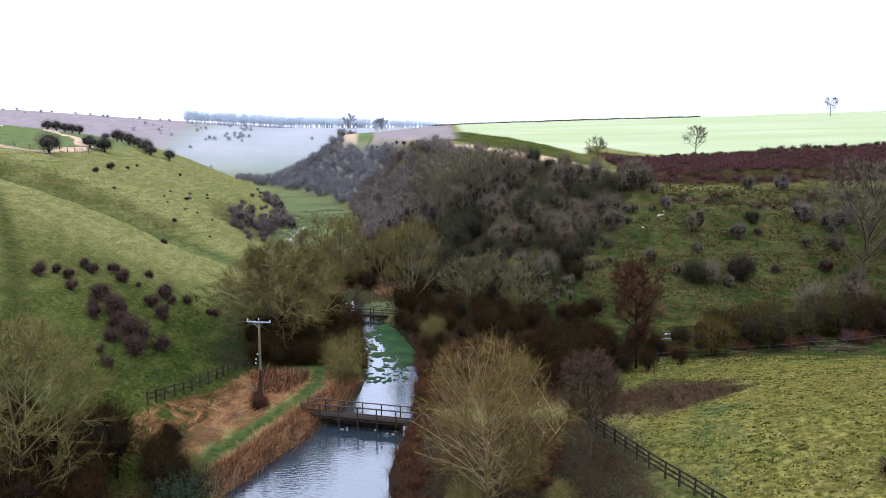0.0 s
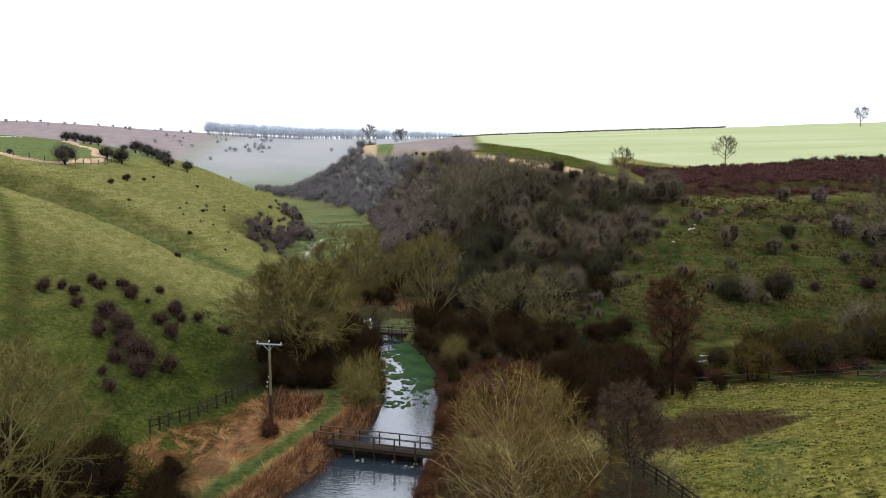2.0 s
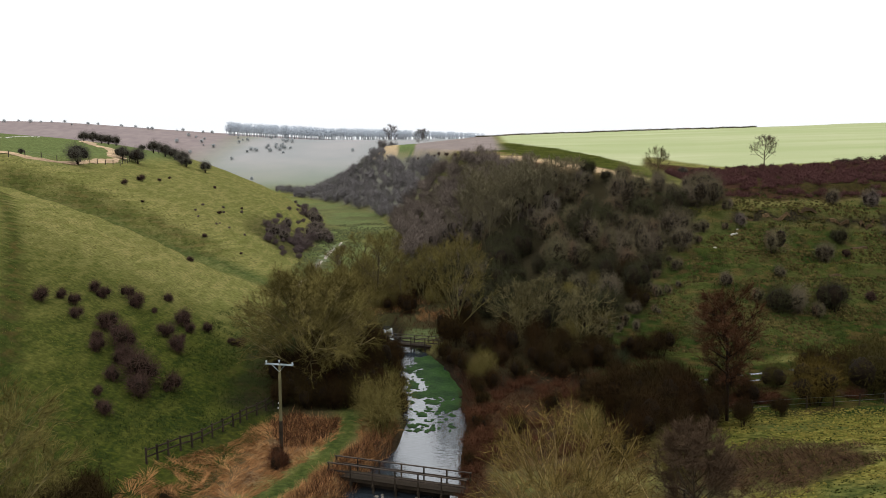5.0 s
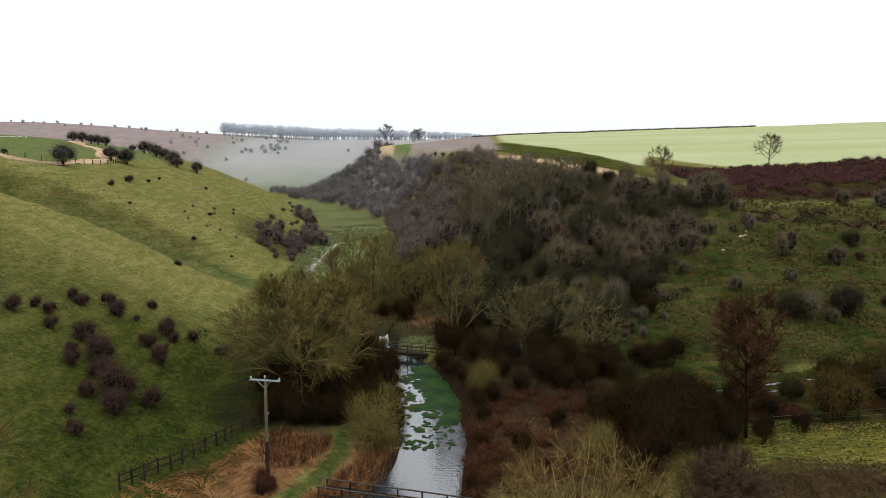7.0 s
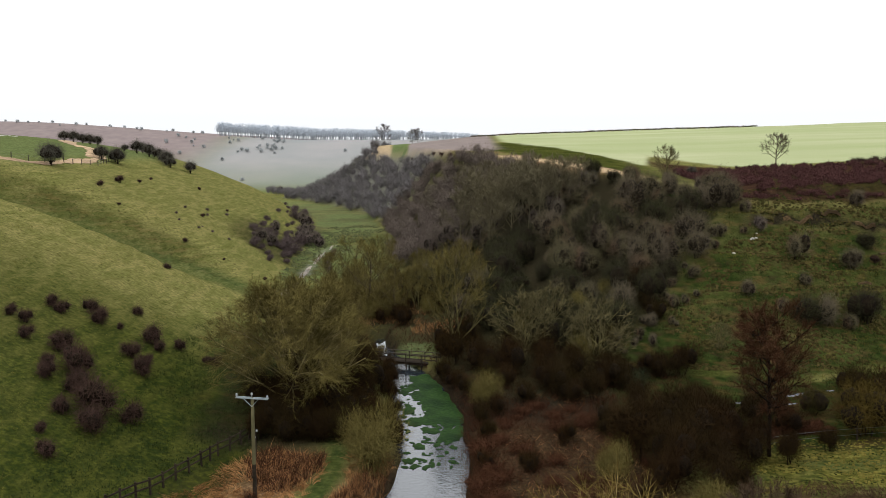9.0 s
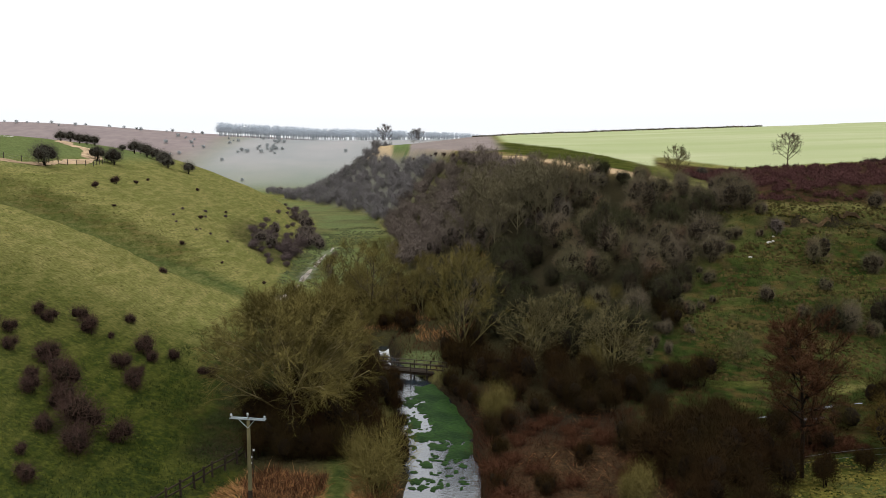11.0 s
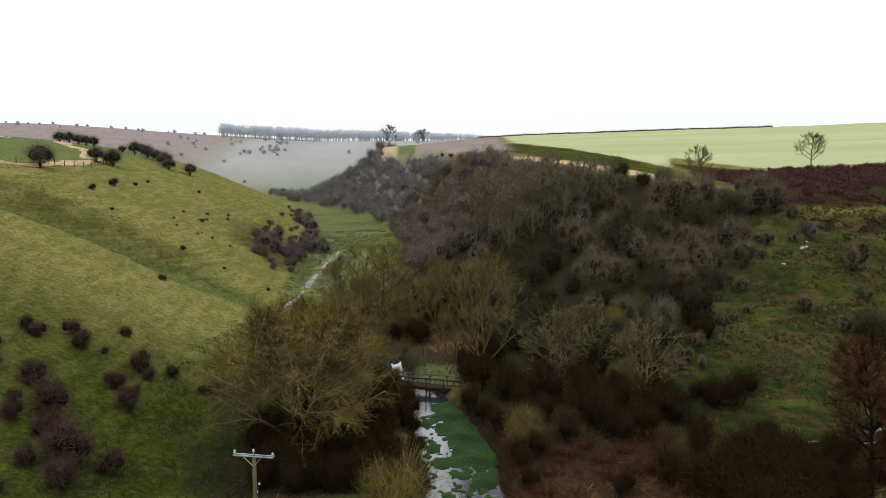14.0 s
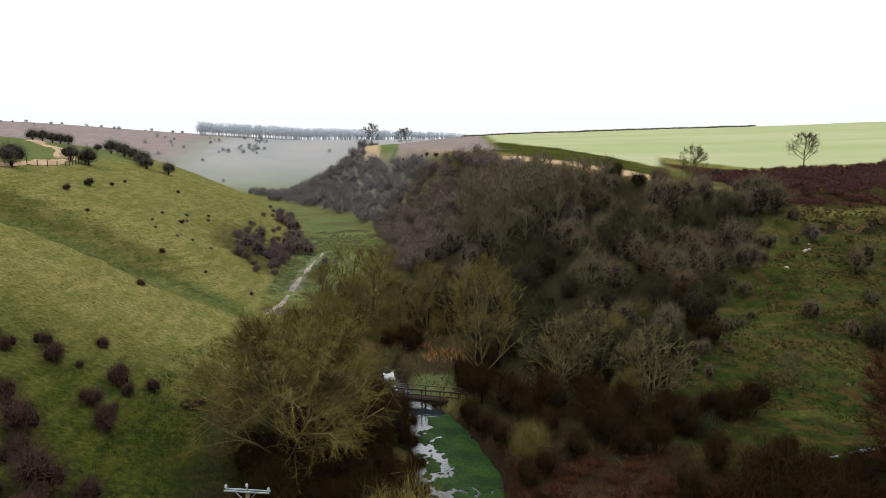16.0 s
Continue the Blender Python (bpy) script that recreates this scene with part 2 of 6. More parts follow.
RED_STEM = twig_material("maroon_stems", (0.1485, 0.069, 0.064), (0.405, 0.195, 0.176), (0.1823, 0.0825, 0.072), vary=0.3)
# far bushes lightened so that haze lies in their colour
FARBUSH = twig_material("hazed_bush_twigs", (0.8, 0.85, 0.86), (1.1, 1.15, 1.16), (0.9, 0.94, 0.94))
# far trunks paled too, with haze in the colour
FARTRUNK = plain_material("hazed_wood_bark", (0.72, 0.77, 0.82), (0.62, 0.67, 0.72), 0.4)
LICHEN_BARK = plain_material("lichened_bark", (0.08, 0.068, 0.026), (0.32, 0.27, 0.11), 0.3, depth=0.02, stretch=(1, 1, 0.3))
PALE_BARK = plain_material("pale_bark", (0.18, 0.126, 0.050), (0.70, 0.52, 0.23), 0.5, depth=0.02, stretch=(1, 1, 0.4))
WILLOW_BARK = plain_material("willow_bark", (0.14, 0.11, 0.045), (0.48, 0.39, 0.18), 0.3, depth=0.02, stretch=(1, 1, 0.3))
BARK = plain_material("bark", (0.075, 0.056, 0.034), (0.15, 0.115, 0.07), 0.25, depth=0.03, stretch=(1, 1, 0.2))
# near-black wood: crown shade put into the colour; also stems and alder trunk
WOOD_SHADE = plain_material("dark_wood_inner_shade", (0.012, 0.008, 0.005), (0.032, 0.022, 0.013), 0.12, depth=0.06)
REED = twig_material("dead_reed", (0.253, 0.1134, 0.04), (2.415, 1.296, 0.56), (0.437, 0.2052, 0.076))
RUSSET = twig_material("russet_stems", (0.080, 0.034, 0.020), (0.40, 0.18, 0.095), (0.12, 0.054, 0.032))
BRACKEN = twig_material("bracken_stems", (0.054, 0.0297, 0.01904), (0.54, 0.3168, 0.1904), (0.0864, 0.04752, 0.03024), vary=0.5)
TUSSOCK = twig_material("grass_blades", (0.16, 0.150, 0.030), (0.66, 0.55, 0.15), (0.24, 0.21, 0.045))
MOSS = twig_material("moss", (0.06, 0.058, 0.011), (0.66, 0.54, 0.13), (0.17, 0.15, 0.026), more=((0.14, 0.130, 0.022), (0.25, 0.212, 0.042), (0.11, 0.122, 0.022), (0.30, 0.245, 0.06)), vary=0.5)
PASTURE_TUFT = twig_material("pasture_tufts", (0.11, 0.13, 0.055), (0.36, 0.37, 0.17), (0.15, 0.17, 0.07), vary=0.4)
SOD = twig_material("sod_grass", (0.026, 0.034, 0.008), (0.12, 0.12, 0.03), (0.045, 0.052, 0.011))
TERRACE = twig_material("terrace_grass", (0.024, 0.0306, 0.00855), (0.336, 0.252, 0.095), (0.064, 0.0558, 0.019), vary=0.5)
DOCK = twig_material("dark_weed_leaves", (0.055, 0.085, 0.025), (0.18, 0.22, 0.07), (0.075, 0.11, 0.03), 0.6)
TIMBER = plain_material("weathered_timber", (0.055, 0.043, 0.034), (0.13, 0.105, 0.085), 0.12, depth=0.006, stretch=(1, 1, 0.15))
OLD_TIMBER = plain_material("old_dark_timber", (0.034, 0.026, 0.018), (0.085, 0.064, 0.044), 0.12, depth=0.006)
POLE_WOOD = plain_material("pole_wood", (0.15, 0.135, 0.065), (0.24, 0.21, 0.115), 0.15, depth=0.004, stretch=(1, 1, 0.1))
# broken water whose sky glint is painted as a white base colour
GLINT_WATER = plain_material("broken_water_glint", (0.5, 0.52, 0.52), (1.6, 1.64, 1.66), 0.25, 0.4, 0.5, depth=0.04)
STONE = plain_material("wet_stone", (0.15, 0.13, 0.10), (0.42, 0.38, 0.31), 0.2, 0.6, 0.2, depth=0.03)
STRAW = plain_material("dry_straw", (0.40, 0.27, 0.155), (0.80, 0.58, 0.36), 0.5, depth=0.05)
EARTH = plain_material("bare_earth", (0.05, 0.032, 0.015), (0.17, 0.11, 0.055), 0.3, depth=0.05)
STEEL = plain_material("galvanised_steel", (0.40, 0.47, 0.49), (0.55, 0.63, 0.65), 0.1, 0.5, 0.5, metal=0.35)
PORCELAIN = plain_material("grey_porcelain", (0.62, 0.66, 0.68), (0.8, 0.82, 0.83), 0.05, 0.25, 0.5)
CHALK = plain_material("chalk_rock", (0.50, 0.47, 0.40), (0.74, 0.71, 0.64), 0.3, depth=0.05)
WEED = plain_material("duckweed", (0.010, 0.032, 0.006), (0.052, 0.112, 0.020), 0.35, 0.7, depth=0.02)
WET_CHALK = plain_material("wet_chalk", (0.085, 0.060, 0.036), (0.62, 0.50, 0.36), 0.7, 0.5, 0.12, depth=0.05)
WIRE = plain_material("fence_wire", (0.14, 0.14, 0.14), (0.22, 0.22, 0.21), 0.1, 0.5, 0.4, metal=0.6)

# water: dark, smooth, with small ripples
WATER, n, l, shader = material("river_water", 0.04, 0.5)
shader.inputs["Base Color"].default_value = (0.012, 0.016, 0.020, 1)
shader.inputs["IOR"].default_value = 1.6
shader.inputs["Specular IOR Level"].default_value = 0.75
ripple = noise_of(n, l, 0.55, 3, "Object", (1, 2.2, 1), 0.2, 0.8)
bump(n, l, shader, ripple, 0.03, 0.4)

# land: grass, dead grass, plough, young wheat, bramble, path and mud, by where they grow
LAND, n, l, shader = material("meadow", 0.95, 0.0)


def mask(name):
    node = n.new("ShaderNodeAttribute")
    node.attribute_name = name
    part_of = n.new("ShaderNodeSeparateColor")
    l.new(node.outputs["Color"], part_of.inputs[0])
    return part_of.outputs


use_a, use_b, use_c, use_d = mask("use_a"), mask("use_b"), mask("use_c"), mask("use_d")
fine, clump, patch, broad = noise_of(n, l, 0.24, 4, low=0.36, high=0.64), noise_of(n, l, 1.0, 4, low=0.34, high=0.66), noise_of(n, l, 9, 4), noise_of(n, l, 45, 3)
ledge = noise_of(n, l, 0.8, 5, "Object", (0.14, 0.14, 1.5), 0.46, 0.60)
tuft = noise_of(n, l, 0.55, 4, low=0.58, high=0.66)
moss = noise_of(n, l, 0.5, 5, "Object", (1, 1, 1.6), 0.40, 0.60)
grass = blend(n, l, clump, (0.058, 0.0675, 0.0165), (0.088, 0.092, 0.026))
grass = blend(n, l, blend(n, l, 0.5, patch, broad), grass, blend(n, l, clump, (0.100, 0.092, 0.029), (0.140, 0.122, 0.043)))
grass = blend(n, l, blend(n, l, 0.42, (0, 0, 0), ledge), grass, (0.188, 0.156, 0.060))
grass = blend(n, l, blend(n, l, 0.38, (0, 0, 0), moss), grass, (0.030, 0.036, 0.008))
grass = blend(n, l, blend(n, l, 0.3, (0, 0, 0), fine), grass, (0.034, 0.037, 0.009))
grass = blend(n, l, blend(n, l, 0.5, (0, 0, 0), tuft), grass, (0.012, 0.013, 0.005))
dry = blend(n, l, fine, (0.055, 0.030, 0.013), (0.18, 0.118, 0.058))
dry = blend(n, l, patch, dry, (0.075, 0.044, 0.025))
plough = blend(n, l, patch, (0.125, 0.101, 0.098), (0.155, 0.126, 0.118))
wheat = blend(n, l, broad, (0.205, 0.220, 0.118), (0.245, 0.250, 0.148))
wheat = blend(n, l, noise_of(n, l, 16, 2, "Object", (0.12, 1.2, 1)), wheat, (0.185, 0.208, 0.100))
russet = blend(n, l, clump, (0.022, 0.011, 0.006), (0.048, 0.025, 0.014))
russet = blend(n, l, fine, russet, (0.013, 0.008, 0.006))
lush = blend(n, l, clump, (0.018, 0.0225, 0.0032), (0.035, 0.039, 0.0060))
lush = blend(n, l, blend(n, l, 0.7, (0, 0, 0), fine), lush, (0.007, 0.013, 0.003))
lush = blend(n, l, blend(n, l, 0.8, (0, 0, 0), moss), lush, (0.006, 0.011, 0.003))
lush = blend(n, l, blend(n, l, 0.3, (0, 0, 0), ledge), lush, (0.044, 0.046, 0.008))
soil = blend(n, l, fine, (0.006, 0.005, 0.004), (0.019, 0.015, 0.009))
rough_grass = blend(n, l, clump, (0.007, 0.0118, 0.0028), (0.019, 0.0265, 0.0066))
rough_grass = blend(n, l, noise_of(n, l, 0.9, 5, "Object", (0.35, 0.35, 1.4), 0.50, 0.64), rough_grass, (0.036, 0.026, 0.009))
rough_grass = blend(n, l, blend(n, l, 0.6, (0, 0, 0), noise_of(n, l, 1.6, 4, low=0.52, high=0.66)), rough_grass, (0.020, 0.013, 0.007))
# grey-green of far ground, with its haze painted in
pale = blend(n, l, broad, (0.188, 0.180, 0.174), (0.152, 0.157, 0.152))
gravel = blend(n, l, fine, (0.055, 0.045, 0.034), (0.20, 0.18, 0.15))
pasture = blend(n, l, clump, (0.060, 0.080, 0.028), (0.096, 0.117, 0.048))
pasture = blend(n, l, blend(n, l, 0.5, (0, 0, 0), moss), pasture, (0.030, 0.044, 0.014))
mossy = blend(n, l, clump, (0.044, 0.048, 0.0092), (0.102, 0.096, 0.0190))
mossy = blend(n, l, patch, mossy, blend(n, l, clump, (0.078, 0.066, 0.014), (0.125, 0.105, 0.028)))
mossy = blend(n, l, blend(n, l, 0.7, (0, 0, 0), moss), mossy, (0.016, 0.019, 0.0042))
mossy = blend(n, l, blend(n, l, 0.85, (0, 0, 0), tuft), mossy, (0.006, 0.008, 0.003))
straw = blend(n, l, fine, (0.20, 0.135, 0.075), (0.40, 0.30, 0.19))
colour = grass
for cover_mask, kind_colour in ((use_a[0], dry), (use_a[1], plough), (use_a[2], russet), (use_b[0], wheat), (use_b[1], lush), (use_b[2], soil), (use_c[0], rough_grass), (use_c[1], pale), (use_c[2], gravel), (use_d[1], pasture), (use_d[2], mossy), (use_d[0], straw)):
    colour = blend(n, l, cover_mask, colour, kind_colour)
l.new(colour, shader.inputs["Base Color"])
wet = n.new("ShaderNodeMapRange")
wet.inputs[3].default_value, wet.inputs[4].default_value = 0.95, 0.22
l.new(use_c[2], wet.inputs[0])
l.new(wet.outputs[0], shader.inputs["Roughness"])
sheen = n.new("ShaderNodeMath")
sheen.operation = "MULTIPLY"
sheen.inputs[1].default_value = 0.25
l.new(use_c[2], sheen.inputs[0])
l.new(sheen.outputs[0], shader.inputs["Specular IOR Level"])
bump(n, l, shader, blend(n, l, 0.5, fine, clump), 0.2, 0.7)


# ---- building helpers ----
def mesh_of(name, verts, faces, mat, smooth_faces=False):
    me = bpy.data.meshes.new(name)
    me.from_pydata([tuple(v) for v in verts], [], faces)
    me.materials.append(mat)
    if smooth_faces:
        me.polygons.foreach_set("use_smooth", [True] * len(me.polygons))
    me.update()
    return me


def mesh_part(name, me, parent=None, label=""):
    ob = new(name, me)
    if parent:
        ob.parent = parent
    return tagged(ob, label)


def thing(name, m, label, category, group=""):
    ob = new(name)
    ob.empty_display_size = 0.3
    ob.matrix_world = m
    return tagged(ob, label, category, group)


def part(name, bm, mat, parent, label=""):
    me = bpy.data.meshes.new(name)
    bm.to_mesh(me)
    bm.free()
    me.materials.append(mat)
    return mesh_part(name, me, parent, label)


def bar(bm, a, b, w, h, bevel=0.0):
    """A squared timber from a to b, w wide and h high."""
    a, b = Vector(a), Vector(b)
    d = b - a
    side = d.cross(Vector((0, 0, 1)))
    side = side.normalized() if side.length > 1e-4 else Vector((1, 0, 0))
    rise = side.cross(d).normalized()
    pts = [p + side * (sx * w / 2) + rise * (sz * h / 2) for p in (a, b) for sx, sz in ((-1, -1), (1, -1), (1, 1), (-1, 1))]
    vs = [bm.verts.new(p) for p in pts]
    for f in ((0, 1, 2, 3), (7, 6, 5, 4), (0, 4, 5, 1), (1, 5, 6, 2), (2, 6, 7, 3), (3, 7, 4, 0)):
        bm.faces.new([vs[i] for i in f])
    if bevel:
        bmesh.ops.bevel(bm, geom=bm.edges[:], offset=bevel, segments=1, affect="EDGES")
    return bm


def tube(verts, faces, path, radii, sides=5):
    """A tapered limb through the points of a path."""
    base = len(verts)
    for i, (p, r) in enumerate(zip(path, radii)):
        d = (path[min(i + 1, len(path) - 1)] - path[max(i - 1, 0)])
        d = d / (np.linalg.norm(d) + 1e-9)
        s = np.cross(d, (0.31, 0.87, 0.39))
        s = s / (np.linalg.norm(s) + 1e-9)
        q = np.cross(d, s)
        for k in range(sides):
            a = 2 * math.pi * k / sides
            verts.append(p + r * (math.cos(a) * s + math.sin(a) * q))
    for i in range(len(path) - 1):
        for k in range(sides):
            a, b = base + i * sides + k, base + i * sides + (k + 1) % sides
            faces.append((a, b, b + sides, a + sides))


def slivers(verts, faces, p, d, length, width, rng, out=None):
    """Thin twigs, one triangle each: p, d are arrays of places and ways; out is the way that their flat side looks."""
    k = len(p)
    aside = rng.normal(size=(k, 3))
    s = np.cross(d, aside if out is None else out + 0.3 * aside)
    s /= np.linalg.norm(s, axis=1, keepdims=True) + 1e-9
    w = (np.ones(k) * width)[:, None] / 2
    tip = p + d * (np.ones(k) * length)[:, None]
    base = len(verts)
    verts.extend(np.stack([p - s * w, p + s * w, tip], 1).reshape(-1, 3))
    faces.extend((base + 3 * i, base + 3 * i + 1, base + 3 * i + 2) for i in range(k))


def unit(v):
    return v / (np.linalg.norm(v, axis=-1, keepdims=True) + 1e-9)


def grow_tree(seed, tall, wide, fork=0.22, limbs=9, branches=7, sprays=6, twigs=9, girth=None, lift=0.5, droop=0.0, stems=1, twig_width=0.028, twig_length=0.9):
    """Limbs and twigs of a bare tree: (limb verts, faces), (twig verts, faces). The crown fills an egg, tall and wide."""
    rng = np.random.default_rng(seed)
    lv, lf, tv, tf = [], [], [], []
    girth = girth or tall * 0.022
    middle, half = np.array((0, 0, tall * (0.5 + fork * 0.45))), np.array((wide, wide, tall * (0.5 - fork * 0.45)))

    def reach(p, d):
        """How far the crown's egg lies from p along d."""
        q, e = (p - middle) / half, d / half
        a, b, c = e @ e, q @ e, q @ q - 1
        disc = b * b - a * c
        return max(0.3, (-b + math.sqrt(disc)) / a) if disc > 0 else 0.5

    def limb(p, d, length, r, steps, bend, up):
        path = [p]
        for _ in range(steps):
            d = unit(d + rng.normal(size=3) * bend + np.array((0, 0, up)))
            path.append(path[-1] + d * length / steps)
        return path, np.linspace(r, r * 0.35, steps + 1)

    for stem in range(stems):
        lean = rng.normal(size=3) * (0.08 if stems == 1 else 0.28)
        d0 = unit(np.array((lean[0], lean[1], 1.0)))
        path, radii = limb(np.array((0.12 * stem, -0.1 * stem, -0.15)), d0, tall * 0.86, girth, 8, 0.05, 0.03)
        tube(lv, lf, path, radii * 1.0, 7)
        for i in range(limbs):
            k = fork + (0.95 - fork) * (i + rng.random()) / limbs
            j = min(int(k * 8), 7)
            p = path[j] + (path[j + 1] - path[j]) * (k * 8 - j)
            a = i * 2.4 + rng.normal() * 0.4 + stem
            slope = lift + 0.6 * k
            d = unit(np.array((math.cos(a), math.sin(a), slope)))
            long = reach(p, d) * rng.uniform(0.8, 1.02)
            lp, lr = limb(p, d, long, girth * (0.62 - 0.4 * k), 5, 0.12, 0.05 - droop * 0.3)
            tube(lv, lf, lp, lr, 5)
            for b in range(branches):
                kb = 0.25 + 0.75 * (b + rng.random()) / branches
                jb = min(int(kb * 5), 4)
                pb = lp[jb] + (lp[jb + 1] - lp[jb]) * (kb * 5 - jb)
                db = unit(unit(lp[jb + 1] - lp[jb]) + rng.normal(size=3) * 0.62 + np.array((0, 0, 0.18 - droop)))
                lb = min(reach(pb, db), tall * 0.28) * rng.uniform(0.6, 1.0)
                bp, br = limb(pb, db, lb, lr[jb] * 0.5, 3, 0.16, 0.04 - droop)
                tube(lv, lf, bp, br, 3)
                for s in range(sprays):
                    ks = 0.2 + 0.8 * (s + rng.random()) / sprays
                    js = min(int(ks * 3), 2)
                    ps = bp[js] + (bp[js + 1] - bp[js]) * (ks * 3 - js)
                    ds = unit(unit(bp[js + 1] - bp[js]) + rng.normal(size=3) * 0.55 + np.array((0, 0, 0.12 - droop)))
                    ls = twig_length * rng.uniform(0.7, 1.4)
                    slivers(tv, tf, ps[None], ds[None], ls, twig_width * 1.5, rng)
                    at = ps + ds * ls * rng.random((twigs, 1))
                    way = unit(ds + rng.normal(size=(twigs, 3)) * 0.55 + np.array((0, 0, 0.1 - droop)))
                    slivers(tv, tf, at, way, twig_length * rng.uniform(0.3, 0.8, twigs), twig_width, rng, np.repeat(unit(ps - middle)[None], twigs, 0) + np.array((0, 0, 0.3)))
    return (lv, lf), (tv, tf)


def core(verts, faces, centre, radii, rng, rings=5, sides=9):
    """The dense dark heart of a crown: a lumpy closed dome that stands in for the shade inside."""
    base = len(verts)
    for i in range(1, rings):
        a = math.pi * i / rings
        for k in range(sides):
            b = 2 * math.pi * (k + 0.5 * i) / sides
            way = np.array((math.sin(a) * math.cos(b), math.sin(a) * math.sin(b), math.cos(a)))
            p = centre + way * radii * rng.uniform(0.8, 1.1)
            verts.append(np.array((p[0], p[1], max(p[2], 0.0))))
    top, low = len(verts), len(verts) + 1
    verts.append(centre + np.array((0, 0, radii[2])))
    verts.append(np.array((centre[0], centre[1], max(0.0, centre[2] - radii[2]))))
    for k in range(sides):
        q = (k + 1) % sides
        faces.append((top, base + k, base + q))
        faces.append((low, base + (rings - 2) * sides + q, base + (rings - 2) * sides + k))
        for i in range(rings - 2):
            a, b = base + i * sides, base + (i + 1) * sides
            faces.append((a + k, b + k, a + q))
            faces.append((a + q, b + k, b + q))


def grow_bush(seed, tall, wide, twigs=1600, width=0.04, length=0.8, lumps=4, up=0.5, heart=0.0):
    """Stems and twigs of a dense bush of a few rounded crowns: thick wood inside, fine twigs outside."""
    rng = np.random.default_rng(seed)
    lv, lf, tv, tf = [], [], [], []
    turn = rng.uniform(0, 6.28) + np.arange(lumps) * 2.4
    off = wide * 0.5 * np.sqrt(np.arange(lumps) / lumps)
    centres = np.stack([off * np.cos(turn), off * np.sin(turn), tall * rng.uniform(0.32, 0.52, lumps) - 0.16 * off], 1)
    sizes = rng.uniform(0.36, 0.70, lumps)
    for c in centres:
        foot = np.array((c[0] * 0.3, c[1] * 0.3, -0.2))
        tube(lv, lf, [foot, foot * 0.4 + c * 0.5 + rng.normal(size=3) * 0.1, c + np.array((0, 0, 0.2 * tall))], [0.014 * tall, 0.009 * tall, 0.01], 4)
    span = np.array((wide, wide, tall * 0.76))
    which = rng.integers(0, lumps, twigs)
    way = unit(rng.normal(size=(twigs, 3)) + np.array((0, 0, 0.2)))
    deep = rng.random((twigs, 1)) ** 0.5 * (1 + 0.16 * rng.normal(size=(twigs, 1)))
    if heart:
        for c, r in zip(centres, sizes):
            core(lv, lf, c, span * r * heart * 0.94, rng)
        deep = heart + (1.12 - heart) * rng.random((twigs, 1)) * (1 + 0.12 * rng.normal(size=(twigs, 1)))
    at = centres[which] + way * deep * sizes[which][:, None] * span
    at[:, 2] = np.clip(at[:, 2], 0.04 * tall * rng.random(twigs), None)
    d = unit(way * 0.8 + rng.normal(size=(twigs, 3)) * 0.75 + np.array((0, 0, up * 0.8)))
    slivers(tv, tf, at - d * length * 0.55, d, length * rng.uniform(0.6, 1.25, twigs), width * np.clip(2.6 - 2.0 * deep[:, 0], 0.45, 2.6), rng, unit(at - centres.mean(0) * np.array((1, 1, 0.5))) + 0.5 * way)
    return (lv, lf), (tv, tf)


def joined(first, second):
    """Two growths in one: limbs with limbs, twigs with twigs."""
    out = []
    for (v, f), (w, g) in zip(first, second):
        out.append((list(v) + list(w), list(f) + [tuple(i + len(v) for i in q) for q in g]))
    return out


PLANTS = {}


def plant(name, kind, x, y, label, category, group="", scale=1.0, turn=0.0, sink=0.1, stretch=1.0):
    """Set a plant on the land: the first of a kind is built, the others are copies with shared meshes."""
    m = pose(x, y, height(x, y) - sink, 0, 0, turn)
    limb_mesh, crown_mesh = PLANTS[kind]
    ob = new(name)
    ob.matrix_world = m
    ob.scale = (scale, scale, scale * stretch)
    tagged(ob, label, category, group)
    mesh_part("trunk" if "tree" in category else "woody_base", limb_mesh, ob)
    mesh_part("crown", crown_mesh, ob)
    return ob


def breed(kind, grown, bark, twig):
    (lv, lf), (tv, tf) = grown
    PLANTS[kind] = mesh_of("limbs", lv, lf, bark, True), mesh_of("twigs", tv, tf, twig)


# ---- the land ----
def spaced(low, near_low, near_high, high, step, growth_low, growth_high):
    down, up = [near_low], [near_high]
    s = step
    while down[-1] > low:
        s *= growth_low
        down.append(down[-1] - s)
    s = step
    while up[-1] < high:
        s *= growth_high
        up.append(up[-1] + s)
    return np.array(down[:0:-1] + list(np.arange(near_low, near_high, step)) + up)


gx = spaced(-3000, -62, 62, 3000, 0.95, 1.06, 1.06)
gy = spaced(-1500, 28, 150, 4200, 0.95, 1.16, 1.019)
X, Y = np.meshgrid(gx, gy)
Z = land(X, Y)
nx, ny = len(gx), len(gy)
corner = (np.arange(ny - 1)[:, None] * nx + np.arange(nx - 1)[None]).ravel()
quads = np.stack([corner, corner + 1, corner + nx + 1, corner + nx], 1)
ground_mesh = bpy.data.meshes.new("ground")
ground_mesh.from_pydata(np.stack([X, Y, Z], -1).reshape(-1, 3).tolist(), [], quads.tolist())
ground_mesh.polygons.foreach_set("use_smooth", [True] * len(ground_mesh.polygons))
ground_mesh.materials.append(LAND)

# what grows where
px, py = X.ravel(), Y.ravel()
jx, jy = px + 3.0 * fbm(px, py, 7, 41), py + 3.0 * fbm(px, py, 7, 47)
in_left = side_of(jx, jy, LEFT_TOE)
in_right, past_edge = -side_of(jx, jy, RIGHT_TOE), -side_of(jx, jy, RIGHT_EDGE)
